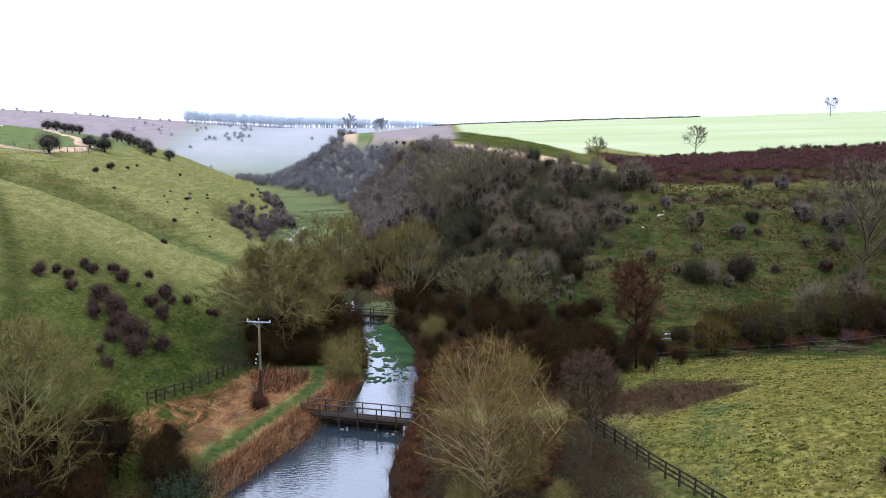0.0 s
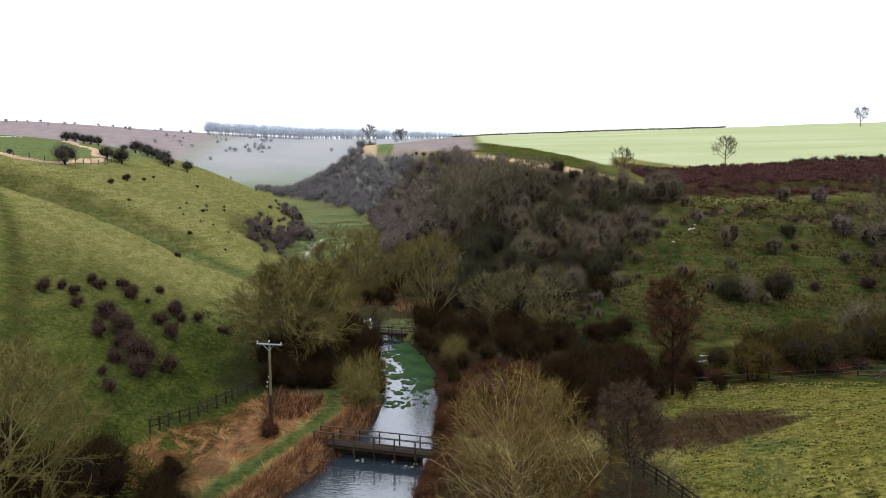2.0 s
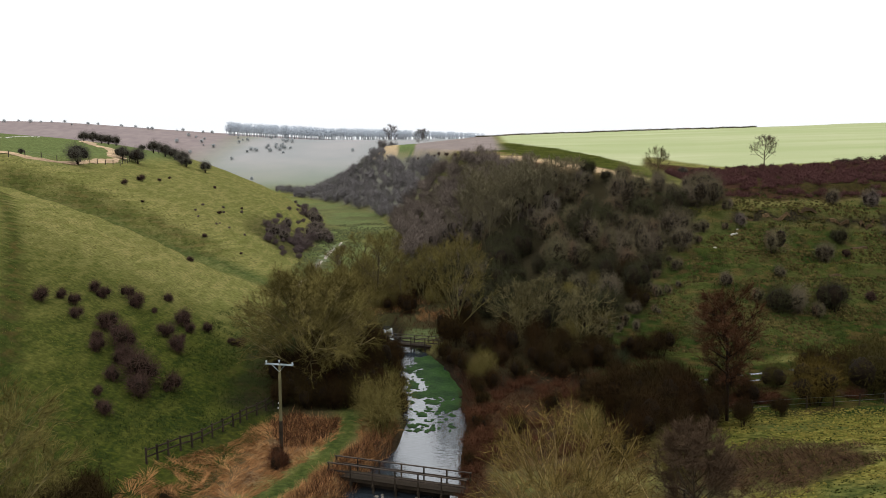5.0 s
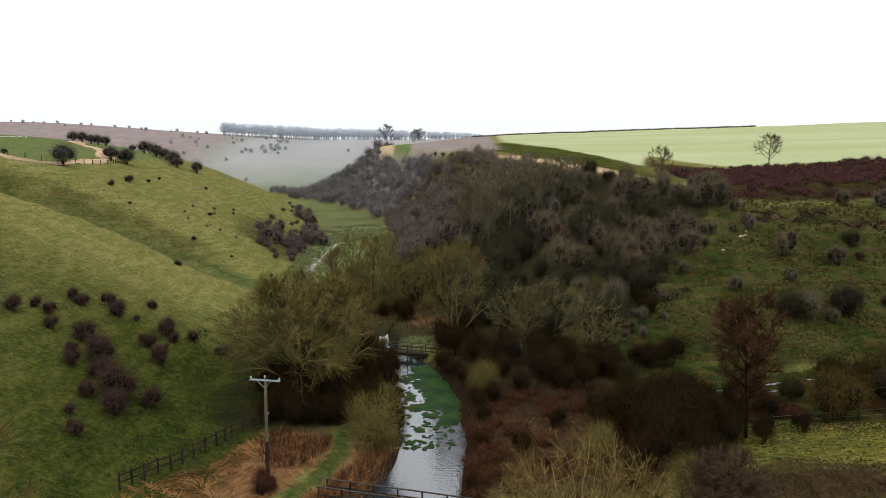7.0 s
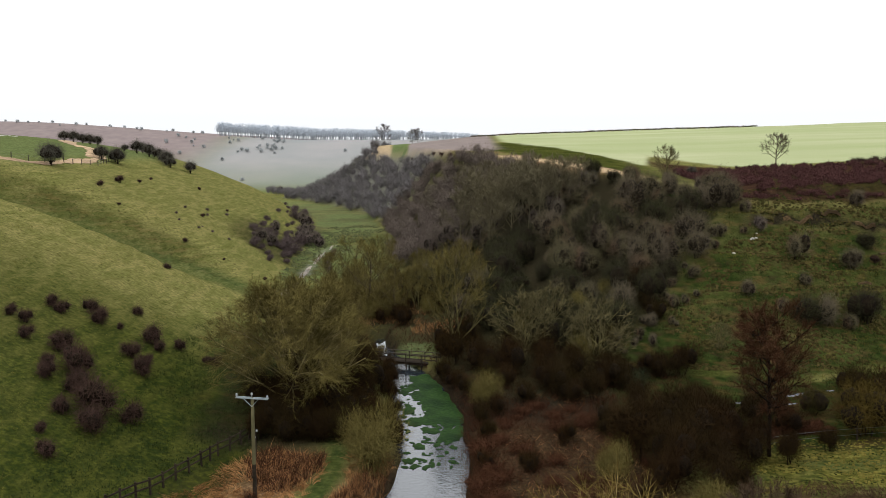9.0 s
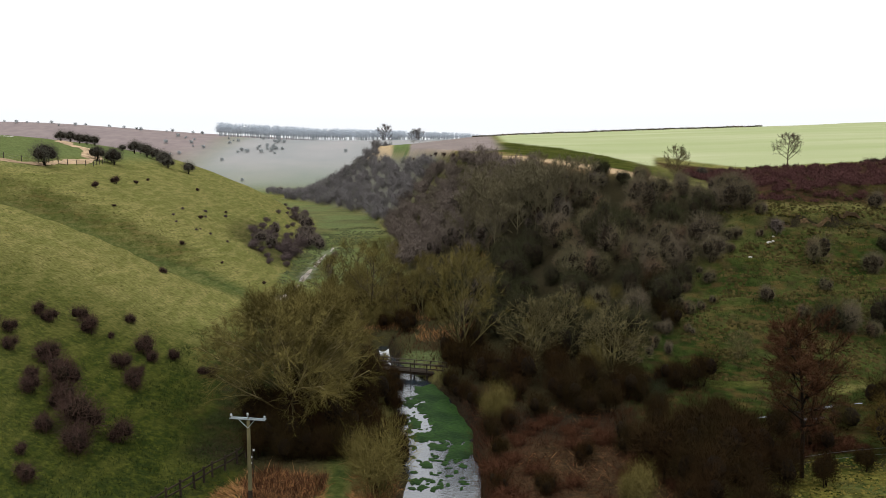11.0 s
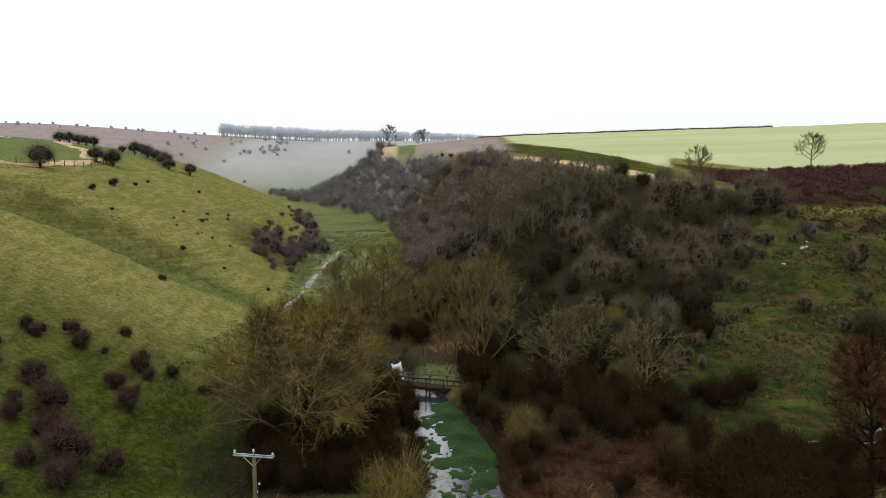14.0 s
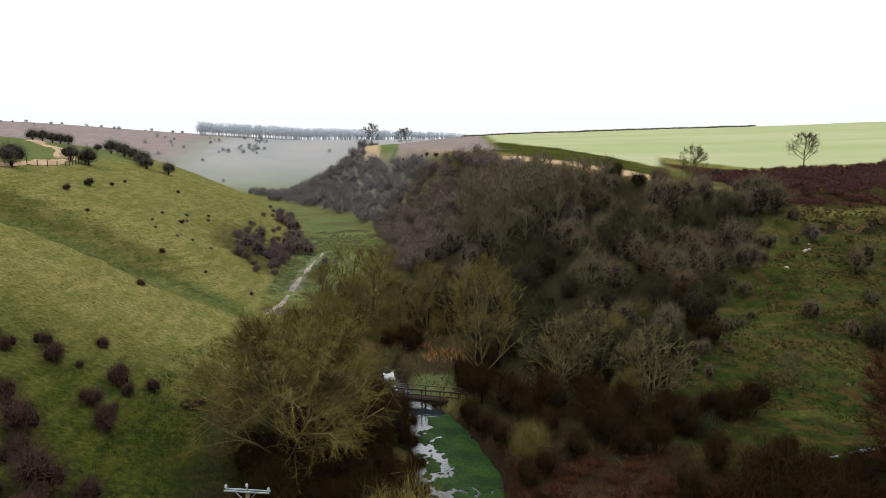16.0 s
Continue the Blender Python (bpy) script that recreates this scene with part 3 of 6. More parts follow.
SCRUB_Y, SCRUB_X = [100, 112, 119.5, 125, 131, 139, 147], [6, 9, 15, 18.5, 22.5, 28.5, 33]
open_slope = jx - np.interp(jy, SCRUB_Y, SCRUB_X)
bank_l, bank_r = np.interp(jy, BANK_Y, BANK_L), np.interp(jy, BANK_Y, BANK_R)
off_water = np.maximum(bank_l - jx, jx - bank_r)
on_path = np.abs(side_of(px, py, GRASS_PATH))
on_track = np.abs(side_of(px + 0.6 * fbm(px, py, 5, 3), py, WET_TRACK))
valley = (in_left < 0) & (in_right < 0)
lumps = fbm(px, py, 6, 61)


def band(v, a, b, soft=1.5):
    return smooth(a - soft, a + soft, v) * smooth(b + soft, b - soft, v)


STRIP = [(-135, 153), (-108, 157.5), (-100, 159.5), (-96.7, 164), (-97.3, 175), (-100.4, 191), (-110, 210), (-120, 225), (-137, 244), (-150, 262)]
on_strip = np.abs(side_of(jx, jy, STRIP))
reed_bed = smooth(-29, -26, jx) * smooth(-14.0, -17.5, jx) * band(jy, 56, 79, 2) * smooth(1.3, 2.6, on_path)
bankside = smooth(4.2, 2.2, off_water) * (py > 40) * (py < 80) * (px < -10)
dry = np.maximum.reduce([reed_bed, 0.9 * bankside, band(past_edge, -1, 9) * smooth(30, 20, px) * smooth(150, 158, py) * smooth(300, 240, py) * smooth(-0.1, 0.1, fbm(px, py, 30, 9)),
                         0.3 * band(jx, -16, -10) * band(jy, 117, 131) * valley, 0.45 * valley * band(py, 150, 420, 15) * smooth(0.05, 0.22, fbm(px, py, 5, 95)), band(past_edge, 0, 10) * smooth(-30, -50, px) * (py < 420)])
plough = np.maximum.reduce([smooth(96, 112, in_left) * smooth(250, 275, py), smooth(-230, -262, px + 0.12 * py - 60) * smooth(560, 700, py), smooth(-1, -6, px + 0.1 * (py - 255)) * smooth(252, 258, py) * smooth(430, 420, py) * smooth(12, 16, past_edge)])
russet = np.maximum.reduce([band(past_edge, -5.5, 39, 2) * smooth(28, 33, px), band(jx, -5, 9) * band(jy, 68, 96, 3) * 0.95,
                            smooth(5.5, 2.5, off_water) * (px > bank_r - 1) * band(jy, 40, 104) * 0.95, 0.95 * smooth(1.25, 0.55, ((jx - 17.5) / 7.5) ** 2 + ((jy - 67 - 0.25 * (jx - 17)) / 5.5) ** 2 + 1.6 * fbm(px, py, 3, 91)), 0.6 * band(jx, -1, 8) * band(jy, 36, 52, 3),
                            0.9 * band(jx, -26, -17.8) * band(jy, 73, 80, 2), 0.5 * smooth(0.02, 0.25, lumps) * band(px, 20, 60, 4) * band(in_right, 4, 40, 4)])
wheat = smooth(28, 31, past_edge - 17 * smooth(27, 36, px)) * smooth(-6, -1, px + 0.05 * (py - 255)) * smooth(520, 500, py)
greens = smooth(-0.12, 0.08, fbm(px, py, 2.5, 29)) * np.maximum(band(jx - 0.5 * (jy - 48), 11.5, 16.5, 1.2) * band(jy, 44, 64, 2), band(jx, 11, 27, 2) * band(jy - 0.2 * jx, 69.5, 75, 1.5))
# greener growth; on the lower left slope also dimming put into the colour
lush = np.maximum.reduce([0.9 * greens, 0.75 * band(px, 4, 11, 1.0) * band(py, 44, 61, 2) * smooth(0.0, 0.12, fbm(px, py, 4, 57)), 0.6 * smooth(5.5, 1.5, np.abs(side_of(jx, jy, GULLY))) * band(px, -130, -44, 5), smooth(1.25, 0.7, on_path) * (py > 44) * (py < 88), band(jx, 10, 30, 4) * band(jy, 101, 110, 3) * 0.7, 0.4 * smooth(48, 54, in_left) * smooth(105, 98, in_left) * band(py, 158, 275, 3) * smooth(2, 4, on_strip),
                          0.6 * band(past_edge, 10, 15, 1.5) * smooth(-24, -34, px) * (py > 300), 0.85 * band(past_edge, 9, 30) * smooth(36, 20, px) * (py > 150) * smooth(330, 300, py), valley * smooth(150, 175, py) * smooth(420, 380, py) * (0.3 + 0.25 * smooth(-0.15, 0.15, fbm(px, py, 16, 81))), 0.92 * smooth(55, 3, in_left) * smooth(-10, -7, in_left) * smooth(-22, -25, px) * smooth(122, 92, py) * smooth(35, 50, py), 0.8 * smooth(60, 12, in_left) * smooth(-0.1, 0.15, fbm(px, py, 8, 77)) * smooth(-22, -25, px) * smooth(122, 92, py) * smooth(35, 50, py), 0.5 * band(px, 44, 70, 6) * band(in_right, 34, 60, 5), 0.6 * band(jx, 3, 8) * band(jy, 46, 62), 0.55 * band(jx, 12, 30, 2) * band(jy - 0.12 * jx, 71.5, 77, 1.5)])
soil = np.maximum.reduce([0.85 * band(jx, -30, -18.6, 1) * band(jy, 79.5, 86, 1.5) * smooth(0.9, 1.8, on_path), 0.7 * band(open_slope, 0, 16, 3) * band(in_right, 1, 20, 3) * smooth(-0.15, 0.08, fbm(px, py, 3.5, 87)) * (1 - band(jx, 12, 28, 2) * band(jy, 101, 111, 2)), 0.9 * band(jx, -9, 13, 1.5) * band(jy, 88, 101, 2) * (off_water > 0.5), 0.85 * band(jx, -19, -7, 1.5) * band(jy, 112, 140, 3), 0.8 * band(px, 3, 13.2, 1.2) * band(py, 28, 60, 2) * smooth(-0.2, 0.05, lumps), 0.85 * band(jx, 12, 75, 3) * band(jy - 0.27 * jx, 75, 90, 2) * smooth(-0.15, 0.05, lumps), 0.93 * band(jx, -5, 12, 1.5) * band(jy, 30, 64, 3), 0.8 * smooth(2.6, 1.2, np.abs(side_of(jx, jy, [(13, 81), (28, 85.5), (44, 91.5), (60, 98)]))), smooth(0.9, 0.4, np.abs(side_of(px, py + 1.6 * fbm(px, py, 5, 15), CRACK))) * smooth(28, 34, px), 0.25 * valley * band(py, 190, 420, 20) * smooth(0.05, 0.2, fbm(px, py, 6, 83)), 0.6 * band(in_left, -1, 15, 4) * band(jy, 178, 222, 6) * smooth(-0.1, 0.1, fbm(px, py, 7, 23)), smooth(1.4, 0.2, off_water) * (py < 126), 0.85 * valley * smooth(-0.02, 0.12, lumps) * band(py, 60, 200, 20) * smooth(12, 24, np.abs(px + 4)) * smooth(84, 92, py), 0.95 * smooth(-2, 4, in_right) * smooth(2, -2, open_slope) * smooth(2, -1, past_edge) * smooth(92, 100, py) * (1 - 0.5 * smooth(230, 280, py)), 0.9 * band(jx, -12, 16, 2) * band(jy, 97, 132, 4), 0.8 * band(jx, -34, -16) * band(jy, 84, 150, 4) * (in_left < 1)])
crack_line = smooth(0.9, 0.4, np.abs(side_of(px, py + 1.6 * fbm(px, py, 5, 15), CRACK))) * smooth(28, 34, px)
rough_ground = np.maximum.reduce([0.5 * smooth(-9, -6, in_left) * smooth(6, 0, in_left) * band(py, 84, 125, 6) * smooth(-22, -27, px), 0.62 * (0.5 + 0.5 * smooth(-0.12, 0.12, fbm(px, py, 2.2, 63))) * band(-side_of(px + 0.4 * (jx - px), py + 0.4 * (jy - py), GULLY), 3, 8, 1.5) * band(px, -125, -58, 8), 0.7 * smooth(1.0, 0.4, np.abs(side_of(px, py + 0.5 * fbm(px, py, 5, 3), SPUR_TRACK))), 0.75 * smooth(1.3, 0.5, np.abs(side_of(px, py, [(-84, 127), (-63, 99), (-53, 84), (-44, 70), (-40, 62)]))), 0.62 * valley * band(py, 150, 262, 12) * (px > -75) * smooth(-0.06, 0.12, fbm(px, py, 3, 19)), smooth(0, 3, in_right) * smooth(-5, -8, past_edge) * smooth(-2, 2, open_slope) * smooth(170, 150, px) * (0.80 + 0.20 * smooth(-0.1, 0.15, lumps)) * (1 - 0.35 * smooth(24, 36, in_right)), 0.95 * valley * band(jx, 8, 60) * band(jy, 80, 108), 0.7 * band(jx, 10, 60) * band(jy, 72, 84)])
rough_ground = rough_ground * (1 - crack_line)
# hazed tone for the far hill, valley head and far spur's ground
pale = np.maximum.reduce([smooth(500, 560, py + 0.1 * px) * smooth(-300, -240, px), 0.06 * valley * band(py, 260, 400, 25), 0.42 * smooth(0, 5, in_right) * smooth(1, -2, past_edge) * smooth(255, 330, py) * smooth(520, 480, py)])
gravel = 0.3 * smooth(1.7, 0.7, on_track) * smooth(-0.15, 0.1, fbm(px, py, 4, 71))
straw = 0.75 * band(past_edge, 2, 8) * smooth(34, 26, px) * band(py, 160, 245, 6) * smooth(-0.12, 0.05, fbm(px, py, 14, 9))
mossy = (1 - 0.8 * greens) * band(px, 9, 75, 3) * band(jy, 28, 81, 2) * smooth(12.5, 14.5, px + 0.12 * (60 - py)) * (1 - 0.95 * smooth(1.15, 0.7, ((jx - 17.5) / 7.5) ** 2 + ((jy - 67 - 0.25 * (jx - 17)) / 5.5) ** 2))
pasture = np.maximum.reduce([0.2 * greens, 0.2 * smooth(1.25, 0.7, on_path) * (py > 44) * (py < 88), 0.5 * smooth(650, 530, py + 0.1 * px) * smooth(470, 500, py + 0.1 * px), 0.6 * valley * smooth(148, 170, py) * smooth(470, 430, py) * (0.35 + 0.65 * smooth(-0.12, 0.12, fbm(px, py, 9, 85))), 0.7 * smooth(44, 54, in_left) * smooth(118, 105, in_left) * band(py, 158, 300, 3), 0.55 * band(px, -17.5, -12, 0.8) * band(py, 110.5, 117, 1), 0.25 * smooth(5, 1.5, np.abs(side_of(jx, jy, GULLY))) * band(px, -130, -44, 5)])
# fields over the wooded spur: stubble, grass and plough from west to east
in_field = smooth(0, 1.6, -side_of(jx * 0.3 + px * 0.7, py, FIELD_FOOT)) * band(py, 262, 432, 4) * smooth(-4, -9, px + 0.05 * (py - 255))
west, middle = -59 - 0.15 * (py - 376), -46.5 - 0.127 * (py - 341)
foot = in_field * smooth(2.6, 1.4, -side_of(px, py, FIELD_FOOT)) * smooth(-0.1, 0.05, fbm(px, py, 9, 41))
dry, soil, rough_ground = dry * (1 - in_field), soil * (1 - in_field), rough_ground * (1 - in_field)
straw = np.maximum(straw * (1 - in_field), np.maximum(0.75 * in_field * smooth(west + 0.5, west - 0.5, px), 0.4 * foot))
plough = np.maximum(plough * (1 - in_field), 0.9 * in_field * smooth(middle - 0.5, middle + 0.5, px))
lush = lush * (1 - in_field)
pasture = np.maximum(pasture, in_field * smooth(west - 0.5, west + 0.5, px) * smooth(middle + 0.5, middle - 0.5, px))
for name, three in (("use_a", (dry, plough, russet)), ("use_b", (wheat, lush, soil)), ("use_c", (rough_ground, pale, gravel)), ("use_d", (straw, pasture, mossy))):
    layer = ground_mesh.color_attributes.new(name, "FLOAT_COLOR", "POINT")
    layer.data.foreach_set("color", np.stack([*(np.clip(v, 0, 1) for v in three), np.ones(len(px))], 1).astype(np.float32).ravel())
ground_mesh.update()
tagged(new("ground", ground_mesh), "winter grass hills falling to a marshy valley floor", "ground", kind="structure")

# water
ys = np.concatenate([np.arange(-11, 60, 3.0), np.arange(60, 126, 2.0)])
verts, faces = [], []
for i, yy in enumerate(ys):
    verts += [(np.interp(yy, BANK_Y, BANK_L) - 1.6, yy, 0), (np.interp(yy, BANK_Y, BANK_R) + 1.6, yy, 0)]
    if i:
        faces.append((2 * i - 2, 2 * i - 1, 2 * i + 1, 2 * i))
tagged(new("water", mesh_of("water", verts, faces, WATER)), "still dark river water mirroring the white sky", "river", kind="structure")


def strip(name, line, width, mat, lift, seed, label, category, kind="structure"):
    """A ragged band lying on the land along a line: a worn track or a standing puddle."""
    rng = np.random.default_rng(seed)
    pts = [Vector((*p, 0)) for p in line]
    vs, fs = [], []
    for a, b in zip(pts, pts[1:]):
        count = max(2, int((b - a).length / 0.8))
        side = Vector((-(b - a).y, (b - a).x, 0)).normalized()
        for i in range(count):
            m = a.lerp(b, i / count)
            w = width * (0.8 + 0.25 * math.sin(len(vs) * 0.05) + rng.uniform(-0.15, 0.15))
            shift = 0.35 * math.sin(len(vs) * 0.022 + seed) + rng.uniform(-0.08, 0.08)
            for k in (-1, -0.33, 0.33, 1):
                q = m + side * (shift + k * w)
                vs.append((q.x, q.y, height(q.x, q.y) + (lift if abs(k) < 1 else lift - 0.12)))
    for i in range(len(vs) // 4 - 1):
        for k in range(3):
            fs.append((4 * i + k, 4 * i + k + 1, 4 * i + k + 5, 4 * i + k + 4))
    return tagged(new(name, mesh_of(name, vs, fs, mat, True)), label, category, kind=kind)


TRACK = "wet pale chalk track along the valley"
for k, (line, w) in enumerate((([(-42.5, 146), (-43, 155), (-44.2, 163)], 0.5), ([(-44.6, 166), (-45.5, 172), (-47, 184)], 0.6), ([(-47.2, 186), (-48.3, 196), (-49.4, 209)], 0.5), ([(-49.6, 212), (-50.8, 222)], 0.3))):
    strip("track", line, w, WET_CHALK, 0.10, 3 + k, TRACK, "track")
strip("verge", [(-128, 154), (-108, 157.5), (-100, 159.5), (-96.7, 164), (-97.3, 175), (-100.4, 191), (-106, 203)], 1.5, STRAW, 0.18, 21, "pale strip of dry uncut grass along the hilltop fence", "verge")
strip("verge", [(-106, 203), (-110, 210), (-120, 225), (-137, 244), (-150, 262)], 2.4, STRAW, 0.22, 22, "pale strip of dry uncut grass beside the hilltop trees", "verge")
strip("farm_track", [(-120, 172), (-129.4, 187.8), (-145, 221), (-158, 250)], 0.35, CHALK, 0.12, 9, "pale chalk farm track across the hilltop", "track")
for k, (line, w) in enumerate((([(18.4, 95.0), (20.2, 95.8)], 0.25), ([(20.6, 96.0), (24, 97.6)], 0.5), ([(24.4, 97.8), (28.4, 99.2)], 0.6), ([(29.4, 99.6), (31, 100)], 0.25), ([(40.5, 103.6), (43, 104.6)], 0.3), ([(22.0, 94.8), (25.6, 96.2)], 0.28))):
    strip("puddle", line, w, WATER, 0.06, 5 + k, "long bright puddle on the marsh track", "puddle")
strip("riffle", [(-24.4, 135.8), (-25.2, 137.5), (-26.2, 139.6)], 0.45, GLINT_WATER, 0.14, 11, "pool of water between the valley trees, its glint painted white", "water")
strip("riffle", [(-18.9, 114.5), (-19.6, 117.5), (-20.4, 121.5)], 0.6, GLINT_WATER, 0.80, 7, "broken water with painted white glints above the footbridge", "water")


def weed_mat(seed, place, mat_size):
    """A floating mat of weed: a thin ragged sheet."""
    rng = np.random.default_rng(seed)
    k = 26
    a = np.linspace(0, 2 * math.pi, k, endpoint=False)
    r = 1 + 0.22 * np.sin(2 * a + rng.uniform(0, 6)) + 0.16 * np.sin(5 * a + rng.uniform(0, 6)) + rng.uniform(-0.14, 0.14, k)
    ring = np.stack([r * np.cos(a) * mat_size[0], r * np.sin(a) * mat_size[1]], 1)
    vs = [(0, 0, 0.035)] + [(*(0.86 * p), 0.03) for p in ring] + [(*p, 0.0) for p in ring]
    fs = [(0, 1 + i, 1 + (i + 1) % k) for i in range(k)] + [(1 + i, 1 + k + i, 1 + k + (i + 1) % k, 1 + (i + 1) % k) for i in range(k)]
    ob = new("floating_weed", mesh_of("floating_weed", vs, fs, WEED))
    ob.matrix_world = pose(*place, 0.012)
    return tagged(ob, "bright green mat of duckweed floating on the river", "water weed", "weed on the river")


WEEDS = [(-12.6, 103.5, 2.1, 3.2), (-10.9, 98.0, 2.3, 4.2), (-9.3, 92.6, 2.0, 3.6), (-8.2, 88.0, 1.2, 2.2), (-11.9, 91.0, 1.0, 1.1), (-13.2, 94.2, 0.8, 1.1), (-10.4, 88.6, 0.9, 0.8), (-11.0, 84.6, 0.6, 0.7), (-11.5, 81.3, 0.45, 0.8), (-14.4, 100.5, 0.7, 1.2)]
for i, (wx, wy, sx, sy) in enumerate(WEEDS):
    weed_mat(i, (wx, wy), (sx, sy))
rng = np.random.default_rng(5)
for i in range(150):
    wy = rng.uniform(80, 104)
    wx = rng.uniform(np.interp(wy, BANK_Y, BANK_L) + 0.2, np.interp(wy, BANK_Y, BANK_R) - 0.8)
    weed_mat(100 + i, (wx, wy), (rng.uniform(0.08, 0.4), rng.uniform(0.1, 0.45)))

# ---- plants: one of each kind ----
breed("willow_a", grow_tree(11, 14.0, 8.2, 0.12, 17, 10, 9, 15, 0.20, 0.65, 0.1, 3, 0.027, 1.05), WILLOW_BARK, WILLOW)
breed("willow_b", grow_tree(12, 12.0, 5.8, 0.08, 14, 9, 8, 12, 0.13, 0.55, 0.02, 2, 0.024, 0.85), WILLOW_BARK, WILLOW)
breed("foreground_tree", grow_tree(13, 11.0, 4.7, 0.08, 24, 9, 5, 4, 0.10, 0.55, 0.03, 3, 0.022, 0.9), PALE_BARK, PALE_TWIG)
breed("lichen_tree", joined(grow_tree(14, 9.5, 4.6, 0.10, 13, 8, 6, 4, 0.14, 0.45, 0.0, 2, 0.050, 0.6), grow_bush(114, 4.0, 3.0, 300, 0.04, 0.7, 6, 0.6)), LICHEN_BARK, LICHEN)
breed("brown_tree", joined(grow_tree(24, 9.5, 4.6, 0.16, 11, 8, 7, 8, 0.13, 0.45, 0.0, 1, 0.030, 0.6), grow_bush(124, 6.0, 3.6, 1500, 0.04, 0.7, 6, 0.6)), BARK, WILLOW)
breed("upright_tree", grow_tree(15, 14.0, 4.8, 0.1, 14, 8, 6, 9, 0.14, 1.1, -0.08, 2, 0.030, 0.85), LICHEN_BARK, WILLOW)
breed("red_tree", grow_tree(16, 12.8, 3.1, 0.30, 28, 9, 9, 15, 0.17, 0.15, 0.0, 1, 0.024, 0.6), WOOD_SHADE, ALDER)
breed("small_red_tree", grow_tree(17, 8.6, 2.9, 0.34, 22, 9, 10, 16, 0.12, 0.5, 0.0, 1, 0.020, 0.5), BARK, DUSK_TWIG)
breed("bare_tree", grow_tree(18, 13.0, 4.2, 0.22, 14, 8, 5, 6, 0.13, 0.9, -0.05, 1, 0.058, 0.9), ASH, ASH)
breed("big_ash", grow_tree(25, 15.0, 7.5, 0.24, 16, 8, 8, 10, 0.22, 0.7, -0.03, 1, 0.045, 0.9), BARK, SCRUB)
# crest trees share the far scrub's haze-paled colours
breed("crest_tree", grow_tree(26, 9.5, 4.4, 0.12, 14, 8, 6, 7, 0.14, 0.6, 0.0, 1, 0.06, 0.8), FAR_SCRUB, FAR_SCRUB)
breed("field_tree", grow_tree(19, 9.0, 4.2, 0.24, 13, 8, 6, 6, 0.16, 0.6, 0.0, 1, 0.042, 0.7), BARK, SCRUB)
hill_limbs, hill_crown = grow_bush(20, 5.4, 4.0, 3600, 0.05, 0.55, 6, 0.35, 0.5)
hill_limbs, hill_crown = (([v + np.array((0, 0, 0.8)) for v in one[0]], one[1]) for one in (hill_limbs, hill_crown))
tube(*hill_limbs, [np.array((0, 0, -0.3)), np.array((0.1, 0, 0.8)), np.array((0, 0.1, 2.4))], [0.3, 0.22, 0.15], 7)
breed("hill_tree", (hill_limbs, hill_crown), WOOD_SHADE, HILL_TWIG)
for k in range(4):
    breed("scrub_%d" % k, grow_bush(30 + k, 5.6, 3.0, 2800, 0.042, 0.7, 3 + k, 0.6, 0.52), WOOD_SHADE, SCRUB)
    breed("blackthorn_%d" % k, grow_bush(130 + k, 5.2, 3.0, 2800, 0.042, 0.65, 3 + k % 3, 0.6, 0.52), WOOD_SHADE, SHADED_SCRUB)
    # scrub in the middle palette, with some haze in its colour
    breed("grey_scrub_%d" % k, grow_bush(140 + k, 5.4, 3.0, 2400, 0.046, 0.65, 3 + k, 0.55, 0.52), WOOD_SHADE, MID_SCRUB)
    breed("thorn_%d" % k, grow_bush(40 + k, 2.5, 1.5, 1700, 0.026, 0.5, 4 + k % 3, 0.6, 0.45), WOOD_SHADE, THORN)
    breed("hedge_%d" % k, grow_bush(44 + k, 2.3, 1.4, 450, 0.08, 0.45, 4, 0.45), WOOD_SHADE, THORN)
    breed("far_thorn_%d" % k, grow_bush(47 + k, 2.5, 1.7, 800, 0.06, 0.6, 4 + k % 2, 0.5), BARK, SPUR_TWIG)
    breed("bank_bush_%d" % k, grow_bush(50 + k, 4.8, 2.7, 3400, 0.028, 0.8, 3 + k % 3, 0.65, 0.42), WOOD_SHADE, MARSH)
    breed("willow_bush_%d" % k, grow_bush(60 + k, 4.8, 2.5, 4600, 0.022, 0.9, 4 + k % 3, 0.8), WOOD_SHADE, WILLOW)
breed("gorse", grow_bush(70, 5.0, 3.3, 4600, 0.035, 0.55, 6, 0.5, 0.55), WOOD_SHADE, GORSE)
breed("olive_bush", grow_bush(74, 5.0, 3.3, 4200, 0.03, 0.7, 5, 0.6, 0.5), WOOD_SHADE, OLIVE)
breed("holly", grow_bush(71, 5.0, 3.2, 4200, 0.06, 0.4, 7, 0.3), WOOD_SHADE, EVERGREEN)
breed("clump", grow_bush(73, 2.3, 1.25, 2200, 0.03, 0.6, 5, 0.7, 0.6), WOOD_SHADE, RUSSET)
breed("bramble", grow_bush(72, 1.7, 1.8, 1000, 0.036, 0.6, 6, 0.3), WOOD_SHADE, RUSSET)

# ---- trees by the river ----
WILLOW_LABEL = "bare olive-yellow willow spreading over the river bank"
plant("willow_tree", "willow_a", -22.8, 86.5, WILLOW_LABEL, "tree", turn=40, scale=0.92)
